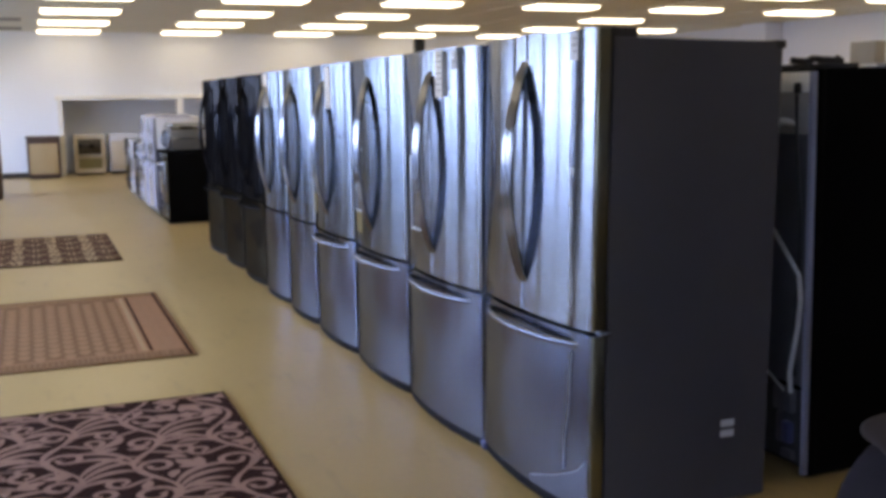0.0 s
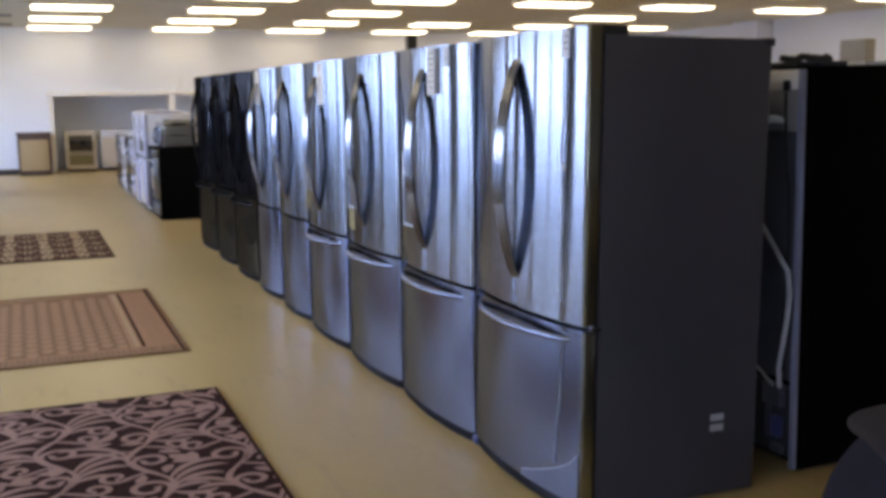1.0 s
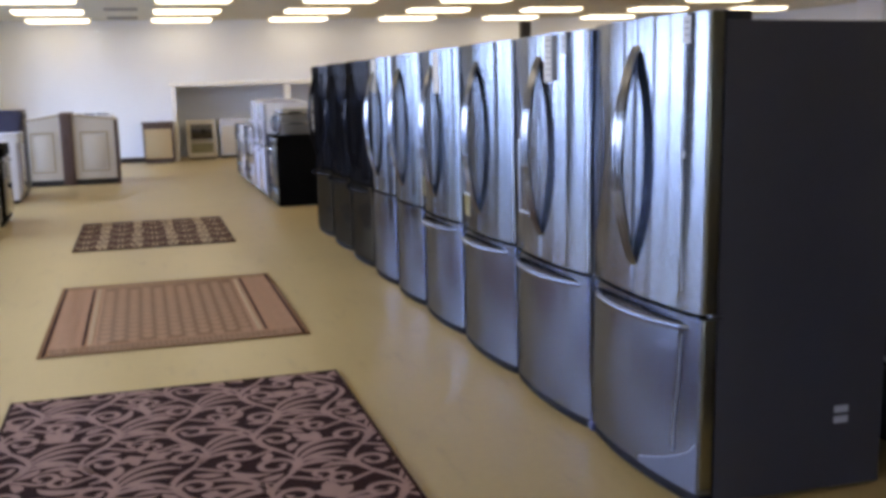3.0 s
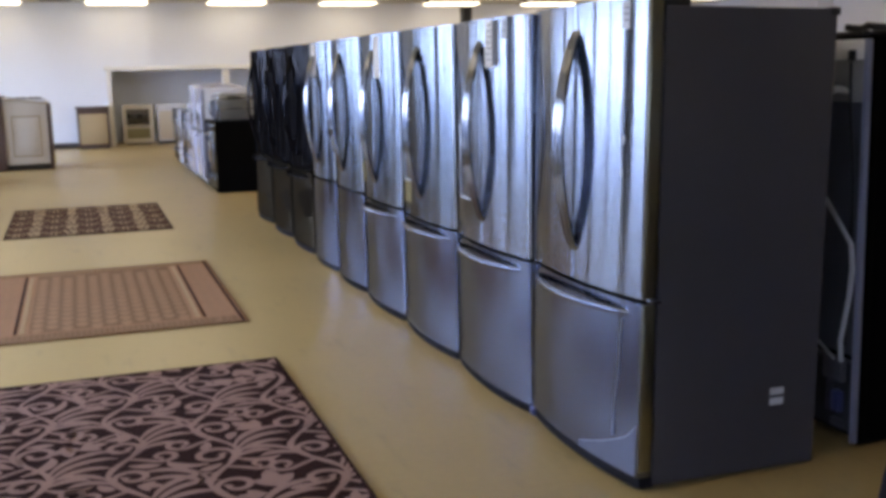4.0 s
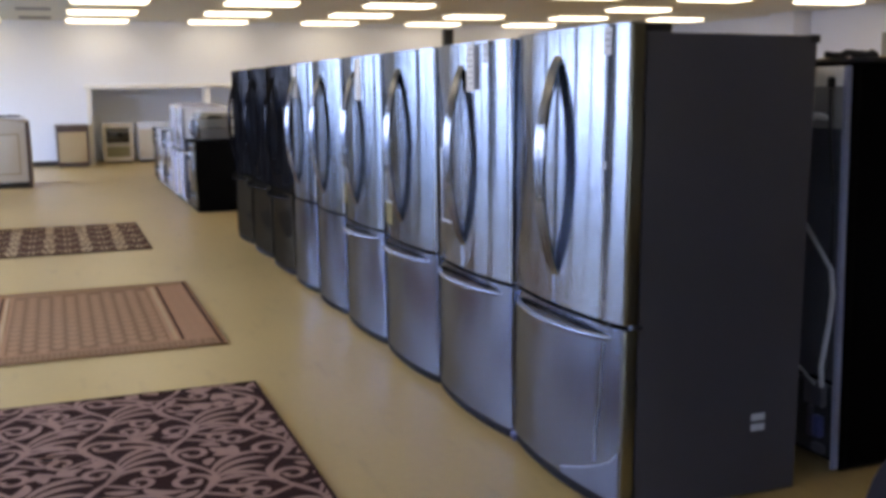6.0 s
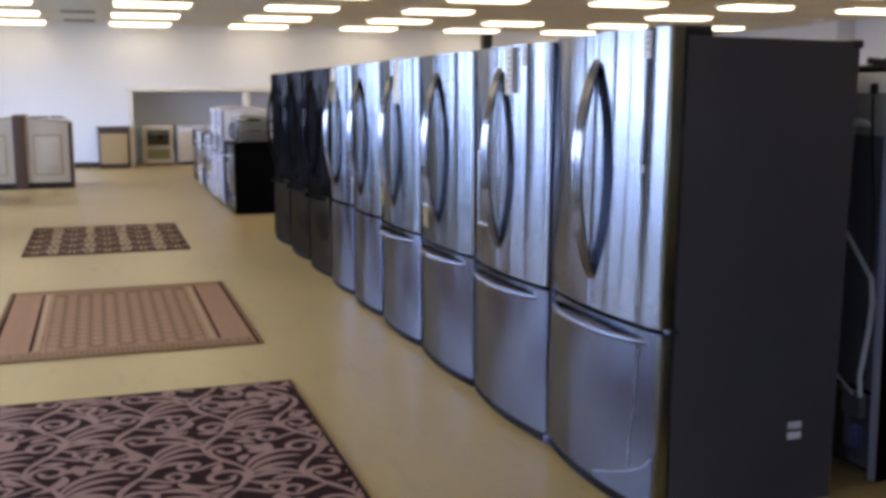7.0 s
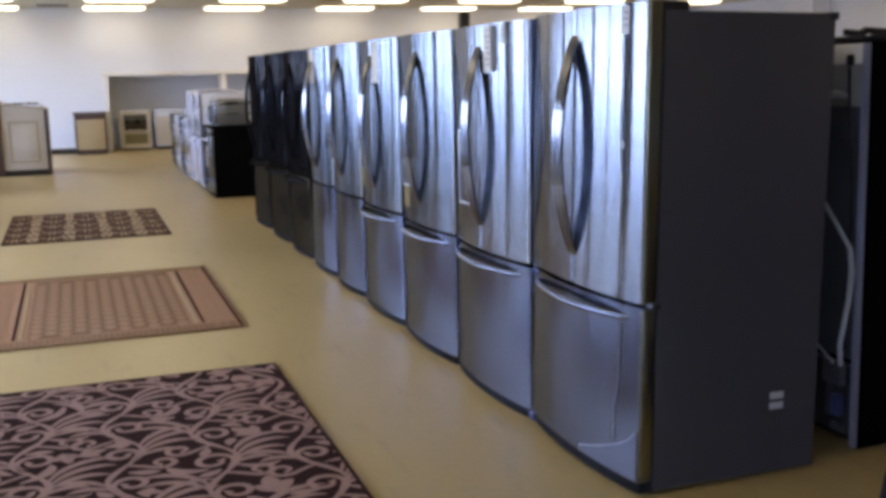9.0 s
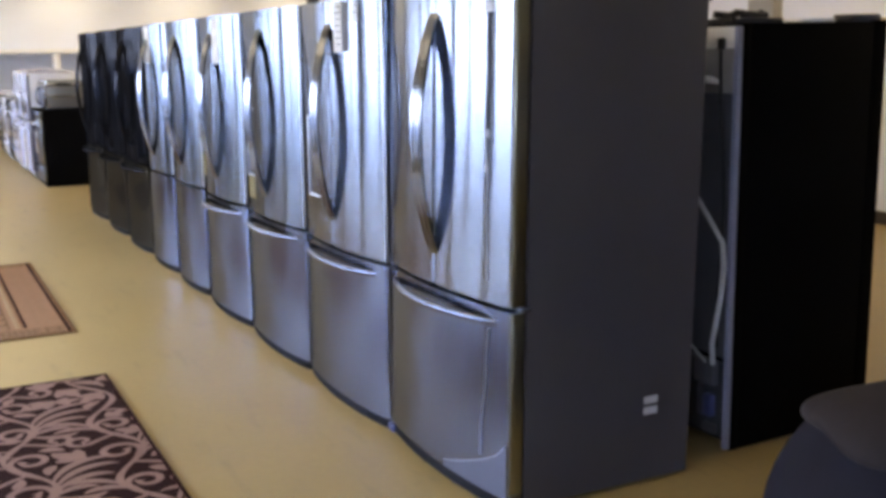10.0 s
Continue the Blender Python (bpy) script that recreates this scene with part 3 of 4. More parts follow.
def sheet(e, width, bow, y, z0, z1, wide, material, name="label", rows=0, tilt=0.0):
    """A paper label that follows the bowed door."""
    w = width - 0.012
    bm = bmesh.new()
    n = 4
    cols = []
    for k in range(n + 1):
        yy = y + wide * k / n
        x = bowed(w, yy, bow) - 0.003
        cols.append([bm.verts.new((x + dx, yy, z)) for dx, z in ((0, z0), (0, z1), (0.002, z1), (0.002, z0))])
    for c0, c1 in zip(cols, cols[1:]):
        for q in range(4):
            bm.faces.new((c0[q], c0[(q + 1) % 4], c1[(q + 1) % 4], c1[q]))
    bm.faces.new(cols[0])
    bm.faces.new(cols[-1][::-1])
    lab = part(name, bm, material, e, "white paper label with printed lines" if material is PAPER else "")
    for r in range(rows):
        z = z1 - 0.02 - (z1 - z0 - 0.03) * r / max(rows, 1)
        xx = bowed(w, y + wide / 2, bow) - 0.0045
        part("printed_line", box(xx - 0.0004, xx + 0.003, y + wide * 0.15, y + wide * (0.85 if r % 2 else 0.6), z - 0.004, z, 0), INK, lab)
    return lab


EDGES = [3.2, 4.125, 5.05, 5.97, 6.86, 7.66, 8.48]
S_LABEL = ["large stainless steel French-door refrigerator with grey sides", "stainless steel French-door refrigerator with water dispenser and paper tags",
           "stainless steel French-door refrigerator with water dispenser", "stainless steel French-door refrigerator with a white tag",
           "plain stainless steel refrigerator with a small drawer badge", "stainless steel refrigerator beside the black ones"]
fridges = []
for i in range(6):
    fridges.append(refrigerator(EDGES[i], EDGES[i + 1] - EDGES[i], STEEL if i < 2 else DIMMED_STEEL, DIM_FILMED_STEEL, CASE_GREY, S_LABEL[i], dispenser=i in (1, 2), drawer_handle=i not in (4, 5), edge_mat=STEEL_EDGE if i == 0 else None))
# the first one leans back a little on its raised front feet
fridges[0].matrix_basis = pose(ROW_X, EDGES[0], 0.011, 0, 0.8, 0)
# added strips imitate the highlight along each door's rounded near edge
for e in fridges[1:]:
    part("edge_highlight", box(-0.0015, 0.012, 0.001, 0.010, 0.712, 1.744, 0.003), EDGE_HIGHLIGHT, e, "added bright strip for the highlight on the door edge")
BLACKS = [8.50, 9.46, 10.44, 11.42]
for i in range(3):
    refrigerator(BLACKS[i], 0.905, BLACK_GLOSS, BLACK_LOW, CASE_BLACK, "glossy black French-door refrigerator at the end of the row", handle=BLACK_GLOSS, drawer_handle=True)

# labels on the doors
sheet(fridges[0], 0.925, 0.042, 0.10, 1.645, 1.74, 0.045, TAPE, "label", rows=3)
sheet(fridges[1], 0.925, 0.042, 0.31, 1.535, 1.742, 0.075, PAPER, rows=7)
sheet(fridges[1], 0.925, 0.042, 0.255, 1.54, 1.74, 0.045, PAPER_GREY, "label")
sheet(fridges[1], 0.925, 0.042, 0.17, 1.655, 1.742, 0.05, TAPE, "label", rows=2)
sheet(fridges[3], 0.89, 0.042, 0.285, 1.485, 1.735, 0.10, PAPER, rows=0)
sheet(fridges[5], 0.82, 0.042, 0.335, 1.485, 1.738, 0.14, PAPER, rows=0)
sheet(fridges[2], 0.92, 0.042, 0.62, 0.78, 0.90, 0.15, TAN_LABEL, "label")
sheet(fridges[3], 0.89, 0.042, 0.70, 0.80, 0.93, 0.13, TAN_LABEL, "label")
film = bmesh.new()
cols = []
for k in range(9):
    yy = 0.012 + 0.364 * k / 8
    xx = bowed(0.913, yy, 0.042) - 0.0025
    top = 0.24 - 0.168 * (k / 8) ** 0.62
    cols.append([film.verts.new((xx + d, yy, z)) for d, z in ((0, 0.05), (0, top), (0.003, top), (0.003, 0.05))])
for a, b in zip(cols, cols[1:]):
    for q in range(4):
        film.faces.new((a[q], a[(q + 1) % 4], b[(q + 1) % 4], b[q]))
film.faces.new(cols[0])
film.faces.new(cols[-1][::-1])
part("protective_film", film, mat("pale_protective_film", (0.15, 0.165, 0.23), 0.33, 0.8, vary=0.15, scale=9), fridges[0], "dull peeled corner under the protective film")
rim = []
for k in range(9):
    yy = 0.106 + 0.042 * (k / 8) + 0.004 * math.sin(k * 1.3)
    rim.append((bowed(0.913, yy, 0.042) - 0.002, yy, 0.62 - 0.45 * k / 8))
FILM_EDGE = mat("pale_film_edge", (0.50, 0.52, 0.60), 0.3, 0.2, vary=0.2, scale=20)
part("film_edge", sweep(rim, 0.003, 0.0012, up=(1, 0, 0), seg=6), FILM_EDGE, fridges[0], "pale raised edge of the protective film")
rim = []
for k in range(9):
    yy = 0.012 + 0.364 * k / 8
    rim.append((bowed(0.913, yy, 0.042) - 0.003, yy, 0.24 - 0.168 * (k / 8) ** 0.62))
part("film_edge", sweep(rim, 0.0022, 0.0012, up=(1, 0, 0), seg=6), FILM_EDGE, fridges[0], "pale raised edge of the protective film")
crease = []
for k in range(41):
    s = k / 40
    yy = 0.128 + 0.006 * math.sin(5.2 * s) + 0.004 * math.sin(17 * s + 1.0)
    crease.append((bowed(0.913, yy, 0.042) - 0.001, yy, 1.64 - 0.86 * s))
part("film_crease", sweep(crease, 0.0035, 0.0018, up=(1, 0, 0), seg=6, taper=0.3), FILM_EDGE, fridges[0], "wavy crease in the protective film")
for yy, zz in ((0.124, 1.262), (0.130, 1.148)):
    part("film_bubble", blob((bowed(0.913, yy, 0.042) - 0.001, yy, zz), (0.004, 0.008, 0.016), 1.0, 1.0, 10, 14), FILM_EDGE, fridges[0], "small pale bubble in the film")
part("foot_cover", box(-0.012, 0.035, 0.872, 0.918, 0.001, 0.036, 0.008, 3), BLUE_PART, fridges[0], "small blue plastic foot cover")
part("badge", cyl((-0.006, 0.10, 0.655), (1, 0, 0), 0.022, 0.012, 16), PLASTIC_DARK, fridges[4], "small round dark badge")
for z in (0.298, 0.258):
    part("sticker", box(0.562, 0.622, 0.001, 0.0045, z, z + 0.026, 0.0005), TAPE, fridges[0], "small white printed sticker")


# ---- black refrigerator of the second row, seen from its back ----
def back_refrigerator():
    e = thing("refrigerator", (2.785, 3.27, 0), "black refrigerator standing with its metal back to the row", "refrigerator", "second row")
    part("case", box(0.063, 0.70, 0.0, 0.90, 0.006, 1.625, 0.004), CASE_BLACK, e)
    for sy in (0.0, 0.875):
        part("side_panel", box(0.022, 0.062, sy, sy + 0.025, 0.006, 1.625, 0.002), CASE_BLACK, e)
    part("door", box(0.702, 0.775, 0.0, 0.90, 0.012, 1.63, 0.006, 3), CASE_BLACK, e)
    for sy in (0.001, 0.877):
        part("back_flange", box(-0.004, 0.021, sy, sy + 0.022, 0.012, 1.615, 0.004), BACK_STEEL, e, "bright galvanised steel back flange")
    part("back_rail", box(-0.003, 0.021, 0.024, 0.876, 1.538, 1.614, 0.004), RAIL_PALE, e, "bright galvanised steel top rail")
    part("back_panel", box(0.03, 0.062, 0.035, 0.865, 0.36, 1.375, 0.003), mat("dark_back_sheet", (0.10, 0.10, 0.112), 0.36, 0.5, vary=0.3, scale=4), e, "dark sheet metal back panel")
    part("top_panel", box(0.004, 0.062, 0.035, 0.865, 1.377, 1.5375, 0.002), mat("warm_grey_sheet", (0.33, 0.31, 0.285), 0.45, 0.0, vary=0.3, scale=7), e, "warm grey sheet metal upper panel")
    for dy, dz, dl in ((0.10, 1.412, 0.13), (0.215, 1.495, 0.07), (0.33, 1.42, 0.12), (0.52, 1.43, 0.2)):
        duct = [(0.012 - 0.02 * math.sin(math.pi * k / 12), dy + dl * k / 12, dz + 0.022 * math.sin(math.pi * k / 12) - 0.02 * k / 12) for k in range(13)]
        part("bent_tab", sweep(duct, 0.016, 0.014, up=(1, 0, 0), seg=10, taper=0.5), RAIL_PALE, e, "pale bent metal tab")
    part("compressor_cover", box(0.0, 0.05, 0.035, 0.865, 0.05, 0.34, 0.008), PLASTIC_DARK, e)
    part("water_valve", box(-0.03, 0.002, 0.06, 0.11, 0.13, 0.22, 0.01), BLUE_PART, e, "blue plastic water valve")
    part("valve_bracket", boxes((-0.02, 0.0, 0.12, 0.15, 0.12, 0.25), (-0.03, 0.002, 0.05, 0.16, 0.26, 0.36), (-0.02, 0.002, 0.05, 0.12, 0.06, 0.10), bevel=0.008), mat("dull_bracket_steel", (0.10, 0.10, 0.115), 0.45, 0.4, vary=0.4, scale=14), e)
    part("plug", box(-0.030, -0.004, 0.058, 0.082, 1.532, 1.575, 0.008), RUBBER, e, "black power plug")
    pts = [(-0.02, 0.07 - 0.03 * min(1, s * 3) + 0.008 * math.sin(s * 9), 1.53 - 1.11 * s) for s in [k / 30 for k in range(31)]]
    part("power_cord", sweep(pts, 0.006, 0.006, up=(1, 0, 0), seg=8), RUBBER, e, "thin black power cord")
    turns = [(0.02, 0.83), (0.008, 0.735), (0.02, 0.63), (0.04, 0.53), (0.06, 0.43), (0.052, 0.35)]
    hose = []
    for (y0, z0), (y1, z1) in zip(turns, turns[1:]):
        hose += [(-0.03, y0 + (y1 - y0) * k / 4, z0 + (z1 - z0) * k / 4) for k in range(4)]
    hose.append((-0.03, *turns[-1]))
    part("hose", sweep(hose, 0.010, 0.010, up=(1, 0, 0), seg=10), CORD, e, "pale grey plastic hose")
    slant = [(-0.03, 0.40 - 0.38 * s, 1.21 - 0.38 * s + 0.01 * math.sin(math.pi * s)) for s in [k / 16 for k in range(17)]]
    part("drain_tube", sweep(slant, 0.009, 0.009, up=(1, 0, 0), seg=8), CORD, e)
    low = [(-0.03, 0.40 - 0.31 * s, 0.52 - 0.17 * s) for s in [k / 12 for k in range(13)]]
    part("drain_tube", sweep(low, 0.006, 0.006, up=(1, 0, 0), seg=8), CORD, e)
    part("hinge_cover", box(0.60, 0.76, 0.02, 0.12, 1.623, 1.655, 0.008), PLASTIC_DARK, e)
    for fy in (0.08, 0.82):
        for fx in (0.1, 0.62):
            part("foot", cyl((fx, fy, 0.005), (0, 0, 1), 0.025, 0.010, 14), PLASTIC_DARK, e)
    e.matrix_basis = BACK_LEAN @ pose(2.785, 3.27, 0)
    return e


# it leans back a little, and what lies on it with it
BACK_LEAN = pose(2.785, 3.27, 0, 0, -0.9, 0) @ pose(-2.785, -3.27, 0)
back_refrigerator()
lying_board = tagged(part("board", boxes((2.80, 3.05, 3.32, 4.10, 1.626, 1.644)), PLASTIC_DARK), "thin black plastic board lying on the refrigerator", "board")
lying_cord = tagged(part("power_cord", sweep([(2.80 + 0.022 * k, 3.40 + 0.05 * math.sin(k * 1.9), 1.658 + 0.008 * math.sin(k * 2.7)) for k in range(11)], 0.013, 0.013, seg=8), RUBBER), "coiled black cord lying on the refrigerator", "cord")
lying_leaflet = tagged(part("leaflet", box(3.12, 3.30, 3.30, 3.52, 1.6255, 1.640, 0.002), PAPER), "white paper leaflet lying on the black refrigerator", "leaflet")
for ob in (lying_board, lying_cord, lying_leaflet):
    ob.matrix_basis = BACK_LEAN @ ob.matrix_basis

# slim dark post behind the row, grey box on the partition
tagged(part("display_post", put_box(box(2.93, 3.01, 7.97, 8.05, 0, 2.02, 0.012), 2.85, 3.09, 7.89, 8.13, 0, 0.02, 0.004), PLASTIC_DARK), "slim dark post standing behind the refrigerators", "post")
tagged(part("storage_box", box(7.76, 7.89, 8.0, 8.34, 1.811, 2.04, 0.006), mat("grey_card", (0.32, 0.31, 0.29), 0.7, vary=0.12)), "grey cardboard box on top of the partition", "box")


# ---- rugs ----
def rug_base(name, x0, x1, y0, y1, material, label, binding):
    e = thing(name, ((x0 + x1) / 2, (y0 + y1) / 2, 0), label, "rug", "rugs along the aisle")
    hx, hy = (x1 - x0) / 2, (y1 - y0) / 2
    bm = bmesh.new()
    nx, ny = 24, 32
    rnd = random.Random(len(name) + int(y0 * 10))
    ph = [rnd.uniform(0, 6) for _ in range(4)]

    def h(x, y):
        return 0.0075 + 0.0012 * math.sin(3 * x + ph[0]) * math.sin(2.2 * y + ph[1])
    top = [[bm.verts.new((-hx + 2 * hx * i / nx, -hy + 2 * hy * j / ny, h(-hx + 2 * hx * i / nx, -hy + 2 * hy * j / ny))) for j in range(ny + 1)] for i in range(nx + 1)]
    for i in range(nx):
        for j in range(ny):
            bm.faces.new((top[i][j], top[i + 1][j], top[i + 1][j + 1], top[i][j + 1]))
    rim = [top[i][0] for i in range(nx + 1)] + [top[nx][j] for j in range(1, ny + 1)] + [top[i][ny] for i in range(nx - 1, -1, -1)] + [top[0][j] for j in range(ny - 1, 0, -1)]
    low = [bm.verts.new((v.co.x, v.co.y, 0.0005)) for v in rim]
    for a in range(len(rim)):
        b = (a + 1) % len(rim)
        bm.faces.new((rim[a], low[a], low[b], rim[b]))
    part("rug_surface", bm, material, e)
    t = 0.012
    part("binding", boxes((-hx - 0.004, hx + 0.004, -hy - 0.004, -hy + t, 0.0004, 0.0105), (-hx - 0.004, hx + 0.004, hy - t, hy + 0.004, 0.0004, 0.0105),
                          (-hx - 0.004, -hx + t, -hy + t, hy - t, 0.0004, 0.0105), (hx - t, hx + 0.004, -hy + t, hy - t, 0.0004, 0.0105)), binding, e)
    return e, hx, hy


def ribbon(bm, pts, widths, z, hx, hy):
    """A flat strip of pile along a line, clipped at the rug's edge."""
    lim = lambda p: Vector((max(-hx, min(hx, p.x)), max(-hy, min(hy, p.y)), z))  # noqa: E731
    prev = None
    for i, p in enumerate(pts):
        d = pts[min(i + 1, len(pts) - 1)] - pts[max(i - 1, 0)]
        d = d.normalized() if d.length > 1e-9 else Vector((1, 0))
        n = Vector((-d.y, d.x)) * widths[i] / 2
        a, b = lim(p + n), lim(p - n)
        va, vb = bm.verts.new(a), bm.verts.new(b)
        if prev:
            bm.faces.new((prev[0], prev[1], vb, va))
        prev = (va, vb)


def leaf(bm, at, ang, length, width, z, hx, hy, curl=0.5):
    pts, ws = [], []
    p, a = Vector(at), ang
    for k in range(9):
        s = k / 8
        pts.append(p.copy())
        ws.append(max(0.002, width * math.sin(math.pi * min(1, s * 1.02 + 0.02)) ** 0.8 * (1.15 - 0.5 * s)))
        p = p + Vector((math.cos(a), math.sin(a))) * length / 8
        a += curl / 8
    ribbon(bm, pts, ws, z, hx, hy)


def curl(size, turn, turns, wide, tail):
    """A stem that rolls up into a spiral: points and widths from the foot of the stem to the eye of the roll."""
    pts, ws = [], []
    p, an = Vector((0, 0)), 0.0
    n = 52
    for k in range(n):
        s = k / (n - 1)
        pts.append(p)
        ws.append(wide * (0.6 + 0.6 * math.sin(math.pi * min(1.0, 0.12 + s * 0.8)) + (0.9 if s > 0.95 else 0.0)))
        if s < tail:
            step, bend = 0.011, -turn * 0.02
        else:
            q = (s - tail) / (1 - tail)
            r = size * (1.0 - 0.66 * q)
            bend = turn * turns * 2 * math.pi / (n * (1 - tail))
            step = r * abs(bend)
        an += bend
        p = p + Vector((math.cos(an), math.sin(an))) * step
    return pts, ws


def frond(length, width, bend):
    """A long leaf that leaves its stem thin, swells past the middle and ends in a hooked point."""
    pts, ws = [], []
    p, a = Vector((0, 0)), -bend * 0.35
    for k in range(16):
        s = k / 15
        pts.append(p)
        ws.append(max(0.004, width * (0.28 * (1 - s) + math.sin(math.pi * s ** 1.35) ** 0.8)))
        a += bend / 15 * (0.5 + s)
        p = p + Vector((math.cos(a), math.sin(a))) * length / 15
    return pts, ws


def scroll_pattern(hx, hy, seed, z=0.0098):
    """Waving vines with rolled shoots in their bays, fans of long fronds and lobed leaves between."""
    rnd = random.Random(seed)
    bm = bmesh.new()
    cell = 0.010
    taken = set()

    def cells(pts, ws, gap):
        out = set()
        for a, b, w in zip(pts, pts[1:], ws):
            m = max(1, int((b - a).length / cell) + 1)
            for q in range(m):
                c = a.lerp(b, q / m)
                r = w / 2 + gap
                k = int(r / cell) + 1
                for i in range(-k, k + 1):
                    for j in range(-k, k + 1):
                        if (i * cell) ** 2 + (j * cell) ** 2 <= r * r:
                            out.add((round(c.x / cell) + i, round(c.y / cell) + j))
        return out

    def lay(shapes, at, ang, gap, allow):
        """Lay shapes that spring from one point, if they cover little that is taken."""
        ca, sa = math.cos(ang), math.sin(ang)
        placed, wide = [], set()
        for pts, ws in shapes:
            q = [Vector((at[0] + p.x * ca - p.y * sa, at[1] + p.x * sa + p.y * ca)) for p in pts]
            placed.append((q, ws))
            wide |= cells(q, ws, gap)
        if len(wide & taken) > allow * len(wide):
            return False
        for q, ws in placed:
            taken.update(cells(q, ws, 0.0))
            ribbon(bm, q, ws, z + 0.0001 * rnd.randint(0, 8), hx - 0.014, hy - 0.014)
        return True

    def turned(shape, ang):
        ca, sa = math.cos(ang), math.sin(ang)
        return [Vector((p.x * ca - p.y * sa, p.x * sa + p.y * ca)) for p in shape[0]], shape[1]

    def lobed(size):
        return [turned(frond(size, size * 0.36, -0.3), 0.0), turned(frond(size * 0.72, size * 0.30, 0.9), 0.62), turned(frond(size * 0.72, size * 0.30, -0.9), -0.62)]

    pitch, wave, amp = 0.36, 0.66, 0.075
    bays = []
    for i in range(6):
        x0 = -hx + 0.10 + pitch * i
        ph = math.pi * i + 0.5 * (i % 3)

        def vine(y, x0=x0, ph=ph):
            return Vector((x0 + amp * math.sin(2 * math.pi * y / wave + ph), y))
        pts = [vine(-hy + 2 * hy * k / 160) for k in range(161)]
        lay([(pts, [0.024 + 0.006 * math.sin(k * 0.4) for k in range(161)])], (0, 0), 0.0, 0.0, 1.0)
        k0 = int((-hy) / wave) - 2
        for k in range(4 * abs(k0)):
            y = (math.pi / 2 + math.pi * (k + 2 * k0) - ph) / (2 * math.pi) * wave
            if -hy - 0.1 < y < hy + 0.1:
                bays.append((vine, y, 1 if (k % 2 == 0) else -1))
    # rolled shoots first, then the fans on the outer side of each bend
    for vine, y, s in bays:
        a = vine(y - wave * 0.20)
        d = vine(y - wave * 0.17) - vine(y - wave * 0.23)
        an = math.atan2(d.y, d.x)
        lay([curl(0.078 + rnd.uniform(-0.008, 0.008), s, 1.2, 0.024, 0.12)], a, an + s * 0.30, 0.0, 0.45)
        a = vine(y + wave * 0.26)
        lay([curl(0.060 + rnd.uniform(-0.006, 0.006), -s, 1.15, 0.022, 0.2)], a, an + math.pi - s * 0.55, 0.004, 0.30)
    for vine, y, s in bays:
        a = vine(y)
        for k, (turn, ln) in enumerate(((0.85, 0.37), (0.95, 0.33), (1.1, 0.27), (1.3, 0.19))):
            lay([frond(ln * rnd.uniform(0.92, 1.05), 0.034, -s * 1.75)], vine(y + 0.05 - 0.042 * k), math.pi / 2 - s * turn, 0.002, 0.40)
        a = vine(y - wave * 0.12)
        for turn, ln in ((0.9, 0.26), (1.25, 0.2)):
            lay([frond(ln, 0.034, s * 1.6)], a, -math.pi / 2 + s * turn, 0.004, 0.32)

    def spot():
        return rnd.uniform(-hx - 0.02, hx + 0.02), rnd.uniform(-hy - 0.02, hy + 0.02)
    for count, make, gap, allow in (
            (1500, lambda: lobed(rnd.uniform(0.15, 0.20)), 0.002, 0.10),
            (1500, lambda: [frond(rnd.uniform(0.17, 0.25), 0.046, rnd.choice((-1.6, 1.6)))], 0.002, 0.09),
            (1800, lambda: lobed(rnd.uniform(0.10, 0.14)), 0.002, 0.09),
            (2500, lambda: [frond(rnd.uniform(0.09, 0.15), 0.042, rnd.uniform(-1.4, 1.4))], 0.002, 0.08)):
        for _ in range(count):
            lay(make(), spot(), rnd.uniform(0, 2 * math.pi), gap, allow)
    return bm


e, hx, hy = rug_base("rug", -0.79, 0.863, 3.20, 5.484, RUG_BROWN, "dark plum rug with pale mauve scrolling leaf pattern", RUG_BROWN)
tagged(part("scroll_pattern", scroll_pattern(hx, hy, 4), RUG_LIGHT, e, "pale mauve scrolls and leaves"), kind="stuff")

e, hx, hy = rug_base("rug", -0.75, 0.864, 6.38, 8.607, RUG_TAN, "tan rug with brown lattice field and striped ends", RUG_TAN_DARK)
for s in (-1, 1):
    part("dark_stripe", boxes((s * (hx - 0.03) - 0.010, s * (hx - 0.03) + 0.010, -hy + 0.02, hy - 0.02, 0.006, 0.0108)), RUG_BROWN, e, "dark brown woven stripe")
    part("dark_stripe", boxes((s * (hx - 0.245) - 0.009, s * (hx - 0.245) + 0.009, -hy + 0.22, hy - 0.16, 0.006, 0.0108)), RUG_BROWN, e, "dark brown woven stripe")
    part("pale_stripe", boxes((s * (hx - 0.285) - 0.016, s * (hx - 0.285) + 0.016, -hy + 0.22, hy - 0.16, 0.006, 0.0106)), RUG_PALE, e, "pale woven stripe")
field = bmesh.new()
put_box(field, -hx + 0.325, hx - 0.325, -hy + 0.22, hy - 0.16, 0.006, 0.0099)
part("field", field, RUG_TAN_DARK, e, "brown woven field")
lat = bmesh.new()
for c in range(11):
    for r in range(13):
        cx, cy = -hx + 0.37 + (2 * hx - 0.74) * c / 10, -hy + 0.27 + (2 * hy - 0.48) * (r + (0.5 if c % 2 else 0.0)) / 13
        if cy > hy - 0.20:
            continue
        rim = [Vector((cx + 0.036 * math.cos(k * math.pi / 6), cy + (0.062 if k > 6 else 0.052) * math.sin(k * math.pi / 6) + 0.012 * math.cos(k * math.pi / 3), 0.0106)) for k in range(12)]
        lat.faces.new([lat.verts.new(v) for v in rim])
tagged(part("lattice_pattern", lat, RUG_TAN_MID, e, "tan woven scales in offset columns"), kind="stuff")
